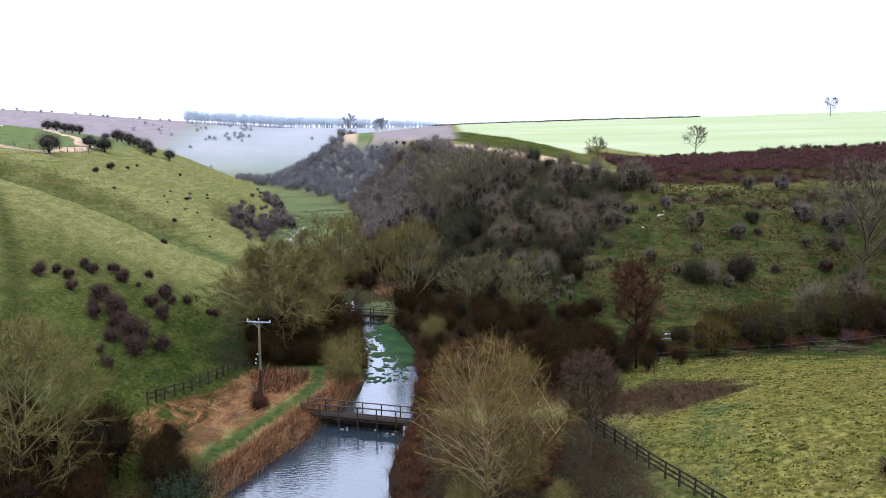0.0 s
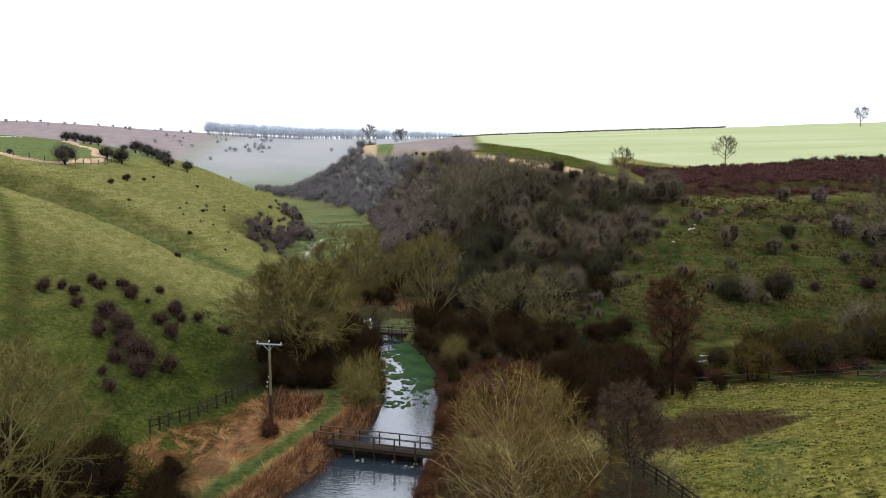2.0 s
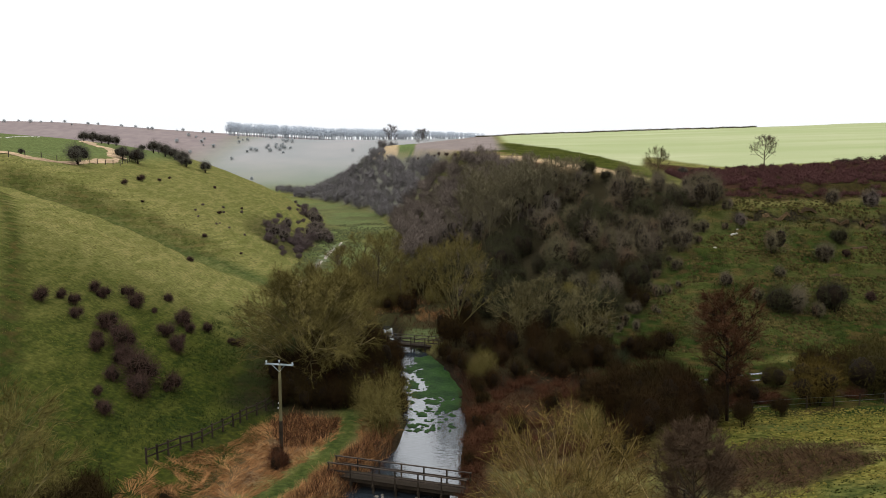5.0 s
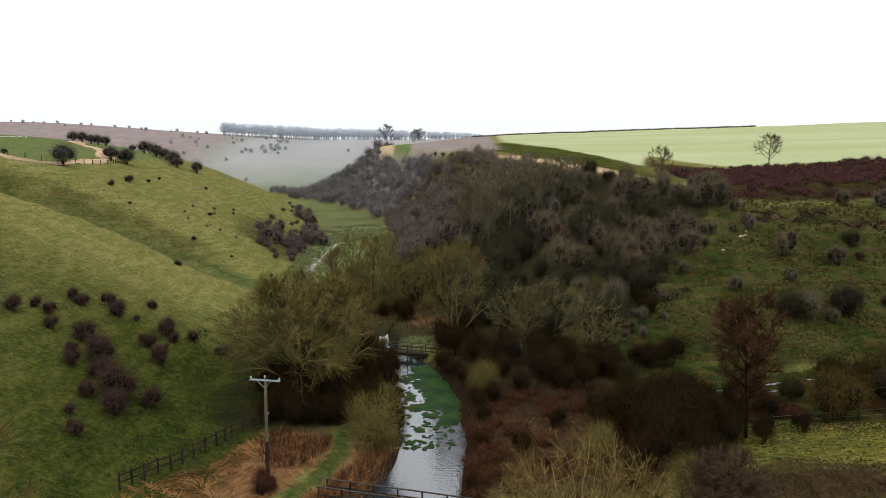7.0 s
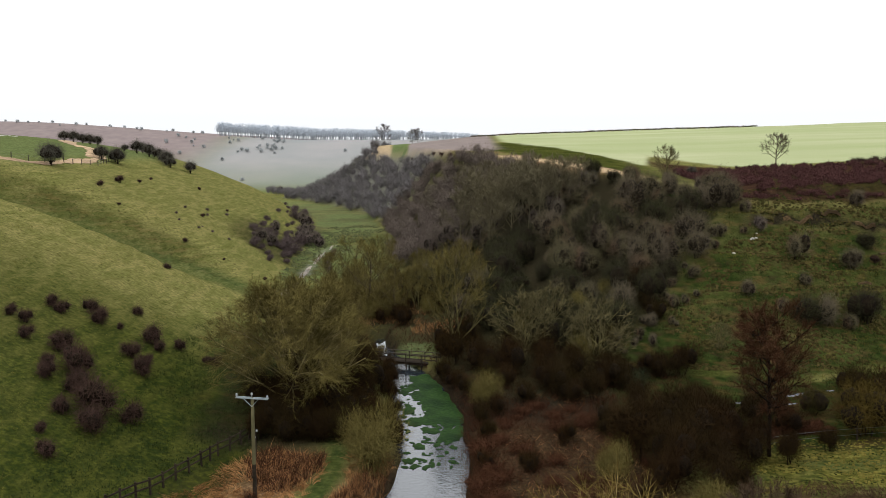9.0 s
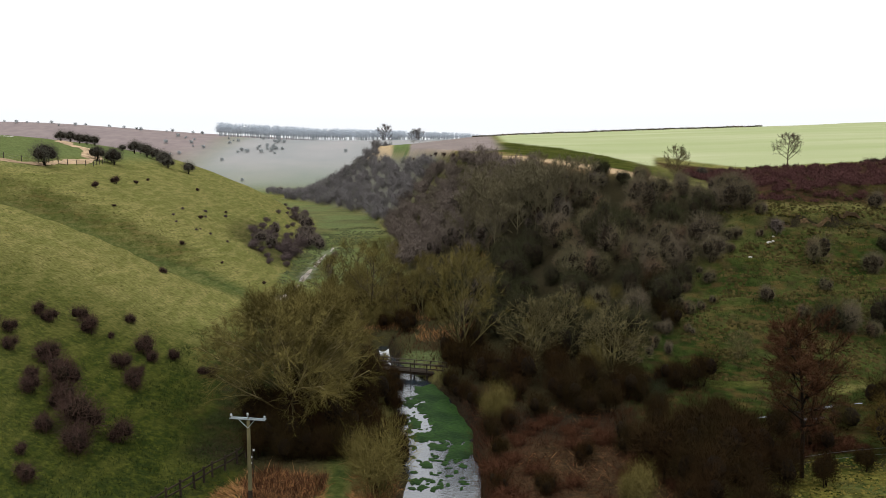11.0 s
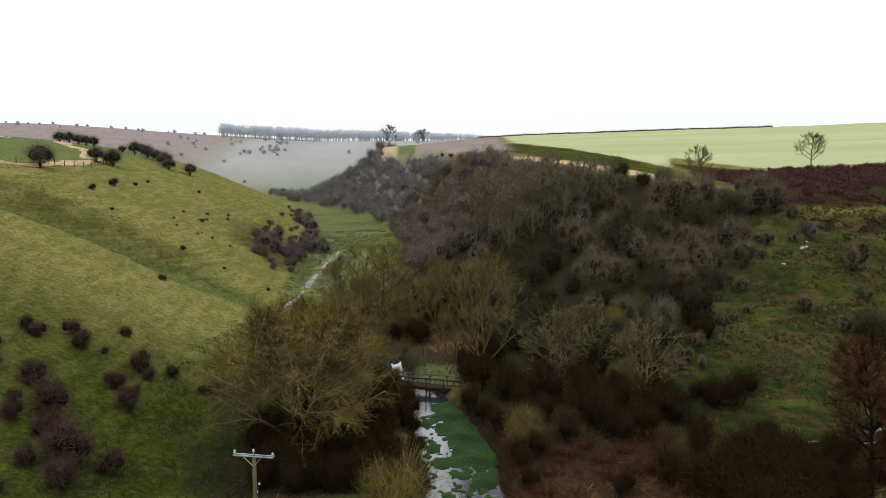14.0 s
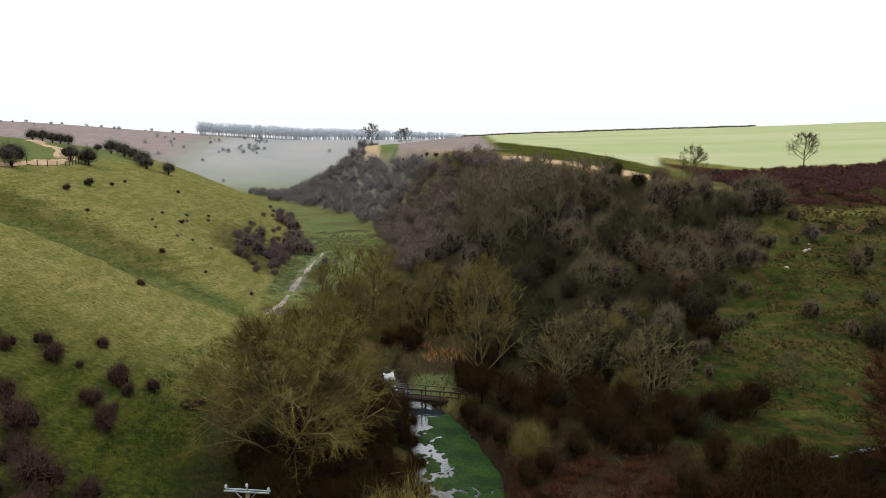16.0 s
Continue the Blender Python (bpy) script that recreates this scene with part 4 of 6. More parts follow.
# dark bushes that also stand in for shade inside and under the willow
for bx, by, kind, s, turn in ((-22.6, 87.5, 1, 1.6, 0), (-20.3, 85.5, 3, 1.3, 70), (-25.6, 87.0, 0, 1.25, 160), (-23, 91, 2, 1.5, 220), (-23.2, 84.6, 2, 0.9, 120), (-20.2, 89.5, 1, 1.4, 20), (-17.6, 91.5, 0, 1.25, 100), (-18.6, 86.2, 2, 0.9, 310), (-24.2, 81.6, 0, 0.75, 40), (-21.8, 81.6, 1, 0.8, 140), (-19.4, 81.8, 3, 0.75, 250), (-22.9, 83.2, 2, 0.95, 300), (-17.8, 83.0, 1, 0.85, 200)):
    plant("bush", "bank_bush_%d" % kind, bx, by, "dark tangled bush standing in for shade under a spreading willow", "bush", "bushes under the willow", s, turn)
plant("willow_tree", "willow_b", -23.5, 99, "bare olive-brown willow behind a larger one", "tree", turn=10, scale=0.8)
plant("willow_tree", "willow_b", -28.5, 45, "bare yellow-green willow on the lower bank", "tree", turn=200, scale=1.0)
plant("willow_tree", "willow_b", -32, 40, "bare olive willow at the foot of the slope", "tree", turn=80, scale=0.9)
plant("bare_tree", "foreground_tree", 0.6, 48.2, "tall bare tree with pale lichened limbs by the pond", "tree", turn=15)
plant("bare_tree", "small_red_tree", 8.3, 53.5, "slim bare tree with a reddish brown crown", "tree", scale=0.92)
plant("bare_tree", "red_tree", 17.1, 80, "single-stemmed alder with a dense russet crown", "tree")
plant("bare_tree", "upright_tree", -9.2, 112, "upright bare tree with olive-yellow twigs", "tree", turn=30)
plant("bare_tree", "lichen_tree", -1.8, 109, "spreading bare tree with pale lichened branches", "tree", turn=70, scale=0.88)
plant("bare_tree", "lichen_tree", 7.0, 104.5, "spreading bare tree with pale lichened branches", "tree", turn=200, scale=0.9)
plant("bare_tree", "lichen_tree", 2.0, 113, "spreading bare tree with pale lichened branches", "tree", turn=130, scale=0.85)
for tx, ty, kind, s, turn in ((-31, 152, "brown_tree", 1.1, 40), (-33, 143, "brown_tree", 0.9, 170), (-27, 160, "upright_tree", 0.7, 290), (-36, 158, "brown_tree", 0.7, 310), (-24.5, 132, "brown_tree", 1.2, 0), (-27, 121, "upright_tree", 0.6, 50), (-22, 142, "brown_tree", 0.8, 120), (-29, 146, "upright_tree", 0.5, 220), (-30, 118, "willow_b", 0.55, 20), (-18, 150, "upright_tree", 0.6, 100), (-20, 131, "brown_tree", 0.75, 260), (-28.5, 127, "brown_tree", 0.7, 60), (-25.5, 140, "brown_tree", 0.7, 210), (-31, 134, "brown_tree", 0.65, 330), (-17.5, 138, "upright_tree", 0.55, 10), (-26, 149, "brown_tree", 0.7, 95), (-23, 118, "brown_tree", 0.6, 160)):
    plant("bare_tree", kind, tx, ty, "bare olive-grey tree on the marshy valley floor", "tree", "valley floor trees", s, turn)
for tx, ty, s, turn in ((59.0, 118.0, 1.42, 0), (68, 119, 1.05, 90), (74, 108, 1.0, 160)):
    plant("bare_tree", "big_ash", tx, ty, "tall bare ash tree at the foot of the hill", "tree", "ash trees", s, turn)
BANK = "dense leafless brown bush on the river bank"
for bx, by, kind, s, turn in ((-13.6, 76.5, "willow_bush_0", 1.3, 0), (-14.6, 79.5, "bank_bush_1", 0.9, 60), (-17.5, 95, "bank_bush_2", 1.1, 120), (-18.8, 101, "bank_bush_3", 1.1, 200), (-20.5, 91, "bank_bush_0", 1.0, 20), (-16.8, 88.5, "bank_bush_2", 0.85, 20), (-16.8, 83.6, "bank_bush_1", 0.95, 130), (-15.4, 86, "bank_bush_0", 0.8, 250), (-19.2, 82.5, "bank_bush_3", 0.7, 40),
                              (-13.0, 84.6, "bank_bush_2", 0.45, 15), (-13.7, 88, "bank_bush_1", 0.5, 95), (-14.6, 91.8, "bank_bush_0", 0.6, 175), (-15.4, 96, "bank_bush_3", 0.6, 255), (-16.2, 100, "bank_bush_1", 0.65, 335), (-16.9, 104.5, "bank_bush_2", 0.6, 35), (-5.4, 70, "bank_bush_1", 0.4, 30), (-5.3, 73.5, "bramble", 1.0, 10), (-5.0, 77, "bank_bush_2", 0.42, 80), (-5.3, 80.5, "bramble", 1.2, 10), (-5.0, 84, "bank_bush_0", 0.45, 140), (-5.8, 87.5, "bank_bush_3", 0.55, 200), (-7.4, 96, "bank_bush_2", 0.55, 260), (-9.0, 99.5, "bank_bush_1", 0.6, 300), (-10.4, 103, "bank_bush_3", 0.7, 20), (-5.6, 92.5, "willow_bush_1", 0.85, 30), (-4.2, 90, "bank_bush_3", 0.6, 10), (-9.5, 107, "bank_bush_0", 1.1, 0), (-6.5, 105, "bank_bush_1", 1.15, 90), (-3.2, 104, "bank_bush_2", 1.2, 45),
                              (0.5, 103, "bank_bush_3", 1.2, 170), (3.6, 102, "bank_bush_0", 1.1, 250), (7.2, 100, "bank_bush_1", 0.9, 300), (-11, 111, "bank_bush_2", 1.0, 80), (10, 99, "holly", 0.6, 0)):
    plant("bush", kind, bx, by, BANK, "bush", "bushes on the river bank", s, turn)
for bx, by, kind, s, turn in ((-19.3, 112.6, "willow_bush_1", 0.42, 40), (-18.2, 113.6, "willow_bush_2", 0.3, 140), (1.5, 97, "bank_bush_3", 0.9, 20), (5.2, 95.5, "bank_bush_0", 0.85, 100), (-1.5, 94, "bank_bush_2", 0.7, 190), (-3.6, 99, "bank_bush_1", 0.8, 240), (7, 79, "bank_bush_0", 1.4, 0), (10.5, 81, "bank_bush_1", 1.45, 60), (13.5, 80, "bank_bush_2", 1.25, 130), (9, 76, "bank_bush_3", 1.2, 10), (15.5, 79, "bank_bush_1", 0.9, 10), (13.5, 84, "bank_bush_0", 1.2, 100), (18.5, 88, "bank_bush_3", 0.9, 100), (15, 87, "bank_bush_3", 0.9, 210), (11, 88, "bank_bush_1", 1.0, 300), (20.5, 86, "bank_bush_2", 0.75, 33),
                              (18, 78, "bank_bush_0", 0.7, 11), (5.5, 85, "bank_bush_2", 0.8, 70), (8.5, 91, "bank_bush_3", 0.9, 140), (14, 92, "bank_bush_0", 0.8, 190), (3, 95, "bank_bush_1", 0.75, 260), (19, 91, "bank_bush_1", 0.7, 310), (6, 69, "bank_bush_2", 0.65, 40), (1.5, 83, "bank_bush_3", 0.5, 90), (-1.5, 77, "bank_bush_1", 0.5, 150), (12, 76, "bank_bush_3", 0.8, 220), (17, 83.5, "bank_bush_2", 0.55, 280), (22, 81, "bank_bush_0", 0.5, 330), (4.5, 75, "willow_bush_2", 0.8, 20), (8, 73, "bank_bush_3", 0.9, 77), (11.5, 71, "bank_bush_0", 0.9, 140), (9.5, 66, "willow_bush_3", 0.9, 14)):
    plant("bush", kind, bx, by, "dark leafless thicket bush on wet ground", "bush", "thicket on the marsh", s, turn)
# those at the lower willows' trunks also serve as shade within the crowns
for bx, by, kind, s, turn in ((-19.5, 47.5, "holly", 1.0, 0), (-21.5, 41.5, "bank_bush_1", 1.15, 0), (-23.5, 36.5, "bank_bush_2", 1.2, 50), (-17, 45.5, "willow_bush_1", 0.9, 100), (-15.5, 42, "willow_bush_2", 0.9, 200), (-26, 51.5, "bank_bush_3", 1.45, 20), (-23.5, 53, "bank_bush_1", 0.9, 33), (-24.5, 57.5, "bank_bush_2", 0.55, 77), (-20.5, 52, "willow_bush_0", 0.6, 140), (-22.5, 50, "bank_bush_0", 1.0, 230), (-28.5, 55, "bank_bush_0", 0.8, 260), (-29, 53, "willow_bush_3", 1.0, 70), (-31, 48, "bank_bush_0", 1.5, 70), (-27, 47, "bank_bush_2", 1.5, 10), (-28.8, 45.4, "bank_bush_1", 1.5, 10), (-32, 41, "bank_bush_3", 1.5, 10), (-33.5, 46, "bank_bush_2", 1.3, 200), (-24, 44, "bank_bush_0", 1.2, 90), (-27.5, 40, "bank_bush_3", 1.3, 120), (-21, 50.5, "bank_bush_2", 0.8, 190)):
    plant("bush", kind, bx, by, "tangled dark bush at the edge of the pond", "bush", "bushes by the pond", s, turn)
for bx, by, kind, s, turn in ((3.8, 50, "willow_bush_0", 0.6, 0), (-0.8, 45, "willow_bush_1", 0.75, 70), (5.2, 45, "willow_bush_3", 0.7, 150), (3, 56, "bank_bush_0", 0.9, 280)):
    plant("bush", kind, bx, by, "olive-brown leafless shrub under a taller tree", "bush", "shrubs under the tall tree", s, turn)
for bx, by, kind, s in ((26.7, 85.5, "gorse", 1.25), (33.5, 89, "olive_bush", 1.25), (36.5, 93, "olive_bush", 1.15), (33, 95, "bank_bush_1", 1.2), (39.5, 94.5, "olive_bush", 1.1), (45, 97.5, "olive_bush", 1.3), (42, 99, "holly", 0.9), (49, 96, "bank_bush_2", 1.4), (54, 98, "olive_bush", 1.4), (52, 104, "scrub_1", 1.5), (46, 104, "scrub_2", 1.3), (57, 92, "bank_bush_1", 1.3), (30, 91, "bank_bush_2", 0.9), (37, 97, "olive_bush", 1.2), (31, 98, "bank_bush_1", 1.0), (48, 101, "olive_bush", 1.3), (41, 95, "bank_bush_2", 0.8), (52, 100, "bank_bush_1", 1.4), (58, 98, "olive_bush", 1.5), (62, 100, "bank_bush_2", 1.5), (25, 92, "olive_bush", 0.7), (36.5, 89.5, "bramble", 1.3), (47, 93.5, "bramble", 1.4)):
    plant("bush", kind, bx, by, "rounded olive and rust coloured bush in the valley" if kind == "gorse" else "large dark leafless bush in the valley", "bush", "bushes behind the mound", s, bx * 31)
plant("bush", "thorn_0", 24.5, 43.2, "small dark thorn bush on the grassy mound", "bush")

rng = np.random.default_rng(61)
for i in range(104):
    bx, by = (rng.uniform(-12, 16), rng.uniform(97, 126)) if i < 30 else (rng.uniform(-33, -19), rng.uniform(104, 148)) if i < 56 else (rng.uniform(-34, -13), rng.uniform(122, 164))
    if (bx < -7 and by < 108) or (-22.5 < bx < -16 and by < 127):
        continue
    plant("bush", ("bank_bush_%d" if i % 3 else "willow_bush_%d") % (i % 4), bx, by, "leafless bush in the marshy wood", "bush", "marsh wood bushes", rng.uniform(0.55, 1.05), i * 61)

for i in range(44):
    k = rng.random()
    plant("hedge_bush", "hedge_%d" % (i % 4) if i % 3 == 0 else "bramble", 13 + 47 * k, 82.6 + 15 * k + abs(rng.normal()) * 1.9, "low brown scrub along the meadow fence", "bush", "scrub along the fence", rng.uniform(0.5, 1.0) if i % 3 == 0 else rng.uniform(0.5, 1.1), i * 47)

# brambles along the water and on the marsh
rng = np.random.default_rng(8)
plant("bramble", "clump", -20.1, 67.3, "rounded brown bramble clump beside the pole", "bramble", turn=30)
for i in range(72):
    if i < 16:
        by = rng.uniform(44, 72)
        bx = np.interp(by, BANK_Y, BANK_R) + rng.uniform(0.6, 2.6)
    elif i < 40:
        bx, by = rng.uniform(-4, 8), rng.uniform(70, 95)
    elif i < 58:
        bx, by = rng.uniform(-3, 6), rng.uniform(40, 62)
    else:
        bx, by = rng.uniform(-5, 8), rng.uniform(62, 92)
    plant("bramble", "bramble", bx, by, "low russet bramble patch", "bramble", "brambles", rng.uniform(0.5, 0.95), rng.uniform(0, 360))

# ---- thorn bushes on the left-hand slope ----
THORNS = [(-50.1, 84.1, 0.95), (-49.7, 87.2, 0.68), (-48.2, 86.8, 0.74), (-46.4, 84.2, 0.8), (-49.8, 93.7, 0.79), (-48.6, 93.4, 0.86), (-47.7, 97.1, 0.9), (-45.5, 94.9, 1.19), (-45.8, 103.6, 0.68), (-43.4, 84.6, 1.22), (-40.4, 82.1, 1.53), (-41.1, 78.5, 0.93), (-35.8, 76.6, 1.8), (-34.6, 73.6, 1.24),
          (-40.6, 96.4, 1.18), (-40.0, 90.3, 1.05), (-37.5, 87.6, 1.02), (-38.7, 98.3, 0.72), (-34.7, 98.6, 0.71), (-34.7, 68.2, 0.82), (-44.4, 96.7, 0.4), (-35.5, 97.9, 0.55), (-38.6, 78.6, 1.1), (-37.4, 74.6, 0.9), (-33.6, 77.8, 1.0), (-42.2, 80.6, 0.7), (-39.4, 95.2, 0.7), (-38.2, 90.0, 0.8), (-36.5, 70.5, 0.5)]
for i, (bx, by, r) in enumerate(THORNS):
    plant("thorn_bush", "thorn_%d" % (i % 4), bx, by, "dark purple-brown leafless thorn bush on the slope", "bush", "thorn bushes on the slope", r / 1.08, i * 77)
TUFTS = [(-83.2, 163.7, 1.1), (-86.1, 176.9, 1.5), (-86.7, 186.7, 0.7), (-88.7, 196.3, 0.7), (-56.2, 133.7, 0.9), (-64, 158, 0.8), (-70.9, 183.4, 0.8), (-85.1, 215.9, 0.8), (-73.4, 204.4, 0.6), (-47.7, 154.7, 0.6), (-77.1, 159.1, 0.5), (-55.6, 155.6, 0.5)]
for i, (bx, by, r) in enumerate(TUFTS):
    plant("thorn_bush", "thorn_%d" % (i % 4), bx, by, "low dark thorn bush on open grass", "bush", "thorn bushes on the far spur", r / 1.45, i * 50, stretch=0.8)
rng = np.random.default_rng(17)
for i in range(105):
    by = rng.uniform(215, 330) if i < 45 else rng.normal() * 9 + 199 if i < 95 else rng.uniform(160, 200)
    bx = np.interp(by, [p[1] for p in LEFT_TOE[:12]], [p[0] for p in LEFT_TOE[:12]]) - ((rng.uniform(0, 1) ** 1.5 * 11 + 0.5) if i < 95 else rng.uniform(4, 25))
    plant("thorn_bush", "far_thorn_%d" % (i % 4), bx, by, "brown thorn bush at the foot of the far spur", "bush", "thorn bushes at the spur's foot", (rng.uniform(0.4, 0.95) + (0.7 if i % 6 == 0 else 0)) if i < 95 else rng.uniform(0.2, 0.4), i * 50)
for i, (bx, by, s) in enumerate(((-60, 190, 1.0), (-59, 194, 0.8), (-55.5, 214, 1.0), (-57.5, 217, 1.2), (-54.5, 219, 1.1), (-59, 220, 1.1), (-53.2, 216, 0.8), (-56, 223, 1.1), (-46.4, 204, 0.45), (-45.6, 199, 0.5), (-44.6, 192, 0.4), (-43.2, 184, 0.45), (-41, 176, 0.5), (-58, 226, 1.2), (-61, 233, 1.2), (-66, 250, 1.2), (-70, 262, 1.2), (-64, 214, 0.9))):
    plant("scrub_bush", "grey_scrub_%d" % (i % 4), bx, by, "dark brown scrub bush beside the valley track", "bush", "scrub beside the track", s * 0.8, i * 50)
HILL_TREES = [(-95.5, 167.5, 1.0), (-103.3, 201, 0.75), (-100.8, 204, 0.78), (-102.4, 206, 0.7), (-146, 256, 0.72), (-143.2, 256.5, 0.68), (-140.5, 257, 0.74), (-138, 257, 0.7), (-135.6, 257.4, 0.62), (-127, 258, 0.5), (-123, 258, 0.85), (-118.5, 257, 0.8), (-114.8, 256, 0.82), (-109.5, 250, 0.85), (-105.5, 241, 0.75), (-102, 236, 0.7), (-98.4, 241.4, 0.72), (-128, 272, 0.7), (-121, 266, 0.7), (-103, 160, 0.25)]
for i, (bx, by, size) in enumerate(HILL_TREES):
    plant("hill_tree", "hill_tree", bx, by, "small dark round-headed thorn tree on the hilltop", "tree", "hilltop thorn trees", size, i * 67, stretch=0.95 + 0.1 * (i % 3))

# ---- scrub on the right-hand slope ----
rng = np.random.default_rng(23)
near_spots, far_spots = [], []
for by in np.arange(106, 462, 4.2):
    for bx in np.arange(-140, 34, 4.2):
        qx, qy = bx + rng.uniform(-2.1, 2.1), by + rng.uniform(-2.1, 2.1)
        a, b = -side_of(np.array([qx]), np.array([qy]), RIGHT_TOE)[0], -side_of(np.array([qx]), np.array([qy]), RIGHT_EDGE)[0]
        if a < -0.3 or b > -0.8 or qy - 0.14 * qx > 466 or qx > np.interp(qy, SCRUB_Y, SCRUB_X) + rng.normal() * 1.2 or qx > 33:
            continue
        if rng.random() < (0.0 if qy < 190 else 0.05 if qy < 260 else 0.08):
            continue
        if (qx + 21) ** 2 + (qy - 172) ** 2 < 60:
            continue
        if ((qx + 74) / 10) ** 2 + ((qy - 402) / 24) ** 2 < 1 and b < -2.5 and rng.random() < 0.5:
            continue
        if qy > 250 and qx > -72 and height(qx, qy) > np.interp(qy, [250, 272, 400], [26.8, 23.2, 22.8]):
            continue
        (near_spots if qy < 183 and len(near_spots) < 295 else far_spots).append((qx, qy))
for i, (bx, by) in enumerate(near_spots):
    up_slope = -side_of(np.array([bx]), np.array([by]), RIGHT_TOE)[0]
    # shade-darkened bushes prevail at the toe and thin out uphill
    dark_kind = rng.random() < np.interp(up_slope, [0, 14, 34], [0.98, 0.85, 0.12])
    # the share of haze-greyed scrub grows with distance
    plant("scrub_bush", ("grey_scrub_%d" if rng.random() < np.interp(by, [145, 183], [0, 0.95]) else "blackthorn_%d" if dark_kind else "scrub_%d") % (i % 4), bx, by, "dense scrub bush with shade-darkened twigs on a steep slope" if dark_kind else "leafless brown scrub bush on a steep slope", "bush", "scrub on the slope", rng.uniform(0.7, 1.38) * (0.74 if by > 150 else 1.0), rng.uniform(0, 360), stretch=rng.uniform(0.85, 1.15))


def thicket(name, spots, grown, mat, sizes, rng, taper=((0, 1), (1, 1))):
    """Many plants in one mesh, for a wood too far off to be counted."""
    allv, allf, base = [], [], 0
    sources = [(np.array(v), np.array(f)) for (v, f) in grown]
    for bx, by in spots:
        v, f = sources[rng.integers(len(sources))]
        a, s = rng.uniform(0, 6.28), rng.uniform(*sizes) * np.interp(bx, *taper)
        c, q = math.cos(a) * s, math.sin(a) * s
        w = np.stack([c * v[:, 0] - q * v[:, 1] + bx, q * v[:, 0] + c * v[:, 1] + by, v[:, 2] * s + height(bx, by) - 0.1], 1)
        allv.append(w)
        allf.append(f + base)
        base += len(v)
    me = bpy.data.meshes.new(name)
    me.from_pydata(np.concatenate(allv).tolist(), [], np.concatenate(allf).tolist())
    me.materials.append(mat)
    return new(name, me)


far_spots += [(-118 - 3.4 * k + 4 * math.sin(5 * k), 436 + 6.2 * k + 5 * math.sin(3 * k)) for k in range(13)]
cheap = [grow_bush(80 + k, 5.4, 3.1, 900, 0.085, 0.75, 3 + k % 3, 0.5)[1] for k in range(5)]
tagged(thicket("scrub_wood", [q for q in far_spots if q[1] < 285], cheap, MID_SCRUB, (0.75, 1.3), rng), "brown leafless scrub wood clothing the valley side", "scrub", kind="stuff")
tagged(thicket("scrub_wood", [q for q in far_spots if q[1] >= 285], cheap, FAR_SCRUB, (1.0, 1.5), rng), "grey-brown scrub wood clothing the far spur, paled by painted haze", "scrub", kind="stuff")
ASHES = [(-6, 163), (-3, 167), (0, 161), (3, 166), (-9, 170), (5, 160), (-1, 172), (-5, 176), (-11, 178), (7, 164), (-8, 184), (2, 157), (-3, 158), (-12, 186), (4, 171), (-13, 172), (1, 177), (9, 158), (-7, 158), (-2, 181)]
for i, (bx, by) in enumerate(ASHES):
    top = 26.5 - 0.9 * (i % 4)
    plant("bare_tree", "bare_tree", bx, by, "slender bare ash tree rising out of the scrub", "tree", "ash trees in the scrub", max(4.5, min(12.5, top - height(bx, by))) / 13.0, i * 97, stretch=1.0)

# small bushes straying from the scrub's edge
rng = np.random.default_rng(67)
for i in range(26):
    by = rng.uniform(110, 146)
    bx = np.interp(by, SCRUB_Y, SCRUB_X) + abs(rng.normal()) * 2.6
    plant("scrub_bush", "scrub_%d" % (i % 4), bx, by, "small leafless bush at the scrub's edge", "bush", "bushes at the scrub's edge", rng.uniform(0.18, 0.5), i * 71)

# bushes on the open right-hand slope
OPEN = [(36.5, 130.2, 2.3, "scrub_1"), (48.3, 136.0, 1.8, "blackthorn_0"), (44.3, 131.0, 1.7, "scrub_2"), (48.3, 132.9, 0.8, "thorn_1"), (56.0, 131.8, 1.2, "scrub_3"), (33.6, 117.0, 2.4, "blackthorn_1"), (36.2, 117.4, 2.2, "scrub_0"), (41.5, 119.0, 2.6, "blackthorn_2"), (47.8, 122.7, 1.0, "thorn_2"), (27.6, 121.6, 1.2, "scrub_2"), (56.8, 125.5, 1.5, "thorn_3"),
        (36.2, 125.5, 1.1, "scrub_1"), (33.6, 136.7, 1.3, "grey_scrub_0"), (50.4, 144.5, 1.5, "scrub_2"), (56.8, 144.8, 1.8, "grey_scrub_1"), (31, 118.5, 1.2, "scrub_3"), (38.6, 117.0, 1.2, "scrub_0"), (58.5, 138.5, 2.3, "grey_scrub_2"), (62, 136, 2.5, "grey_scrub_3"), (66, 138, 2.4, "grey_scrub_0"), (61, 131, 1.8, "scrub_1"), (70, 131, 2.4, "scrub_2"), (60, 122, 2.0, "scrub_3")]
for i, (bx, by, r, kind) in enumerate(OPEN):
    plant("thorn_bush", kind, bx, by, "grey-brown thorn bush on a terraced grass slope", "bush", "bushes on the open slope", r / (1.3 if "thorn_" == kind[:6] else 2.5), i * 40)
plant("bare_tree", "lichen_tree", 21.3, 110.5, "small crooked bare tree on a green clearing", "tree", scale=0.35)

# red field's edge, hedge and lone trees on the ridge
rng = np.random.default_rng(29)
for i in range(64):
    bx = 33 + i * 1.5 + rng.uniform(-0.5, 0.5)
    edge_y = np.interp(bx, [33, 52, 140], [147, 152, 172])
    plant("hedge_bush", "hedge_%d" % (i % 4), bx, edge_y + 40 + rng.uniform(-0.7, 0.7), "dark clipped hedge bush along the field's edge", "hedge", "field hedge", rng.uniform(0.5, 1.0) * (1.3 if i > 25 else 0.75), i * 33, stretch=0.75)
spots = []
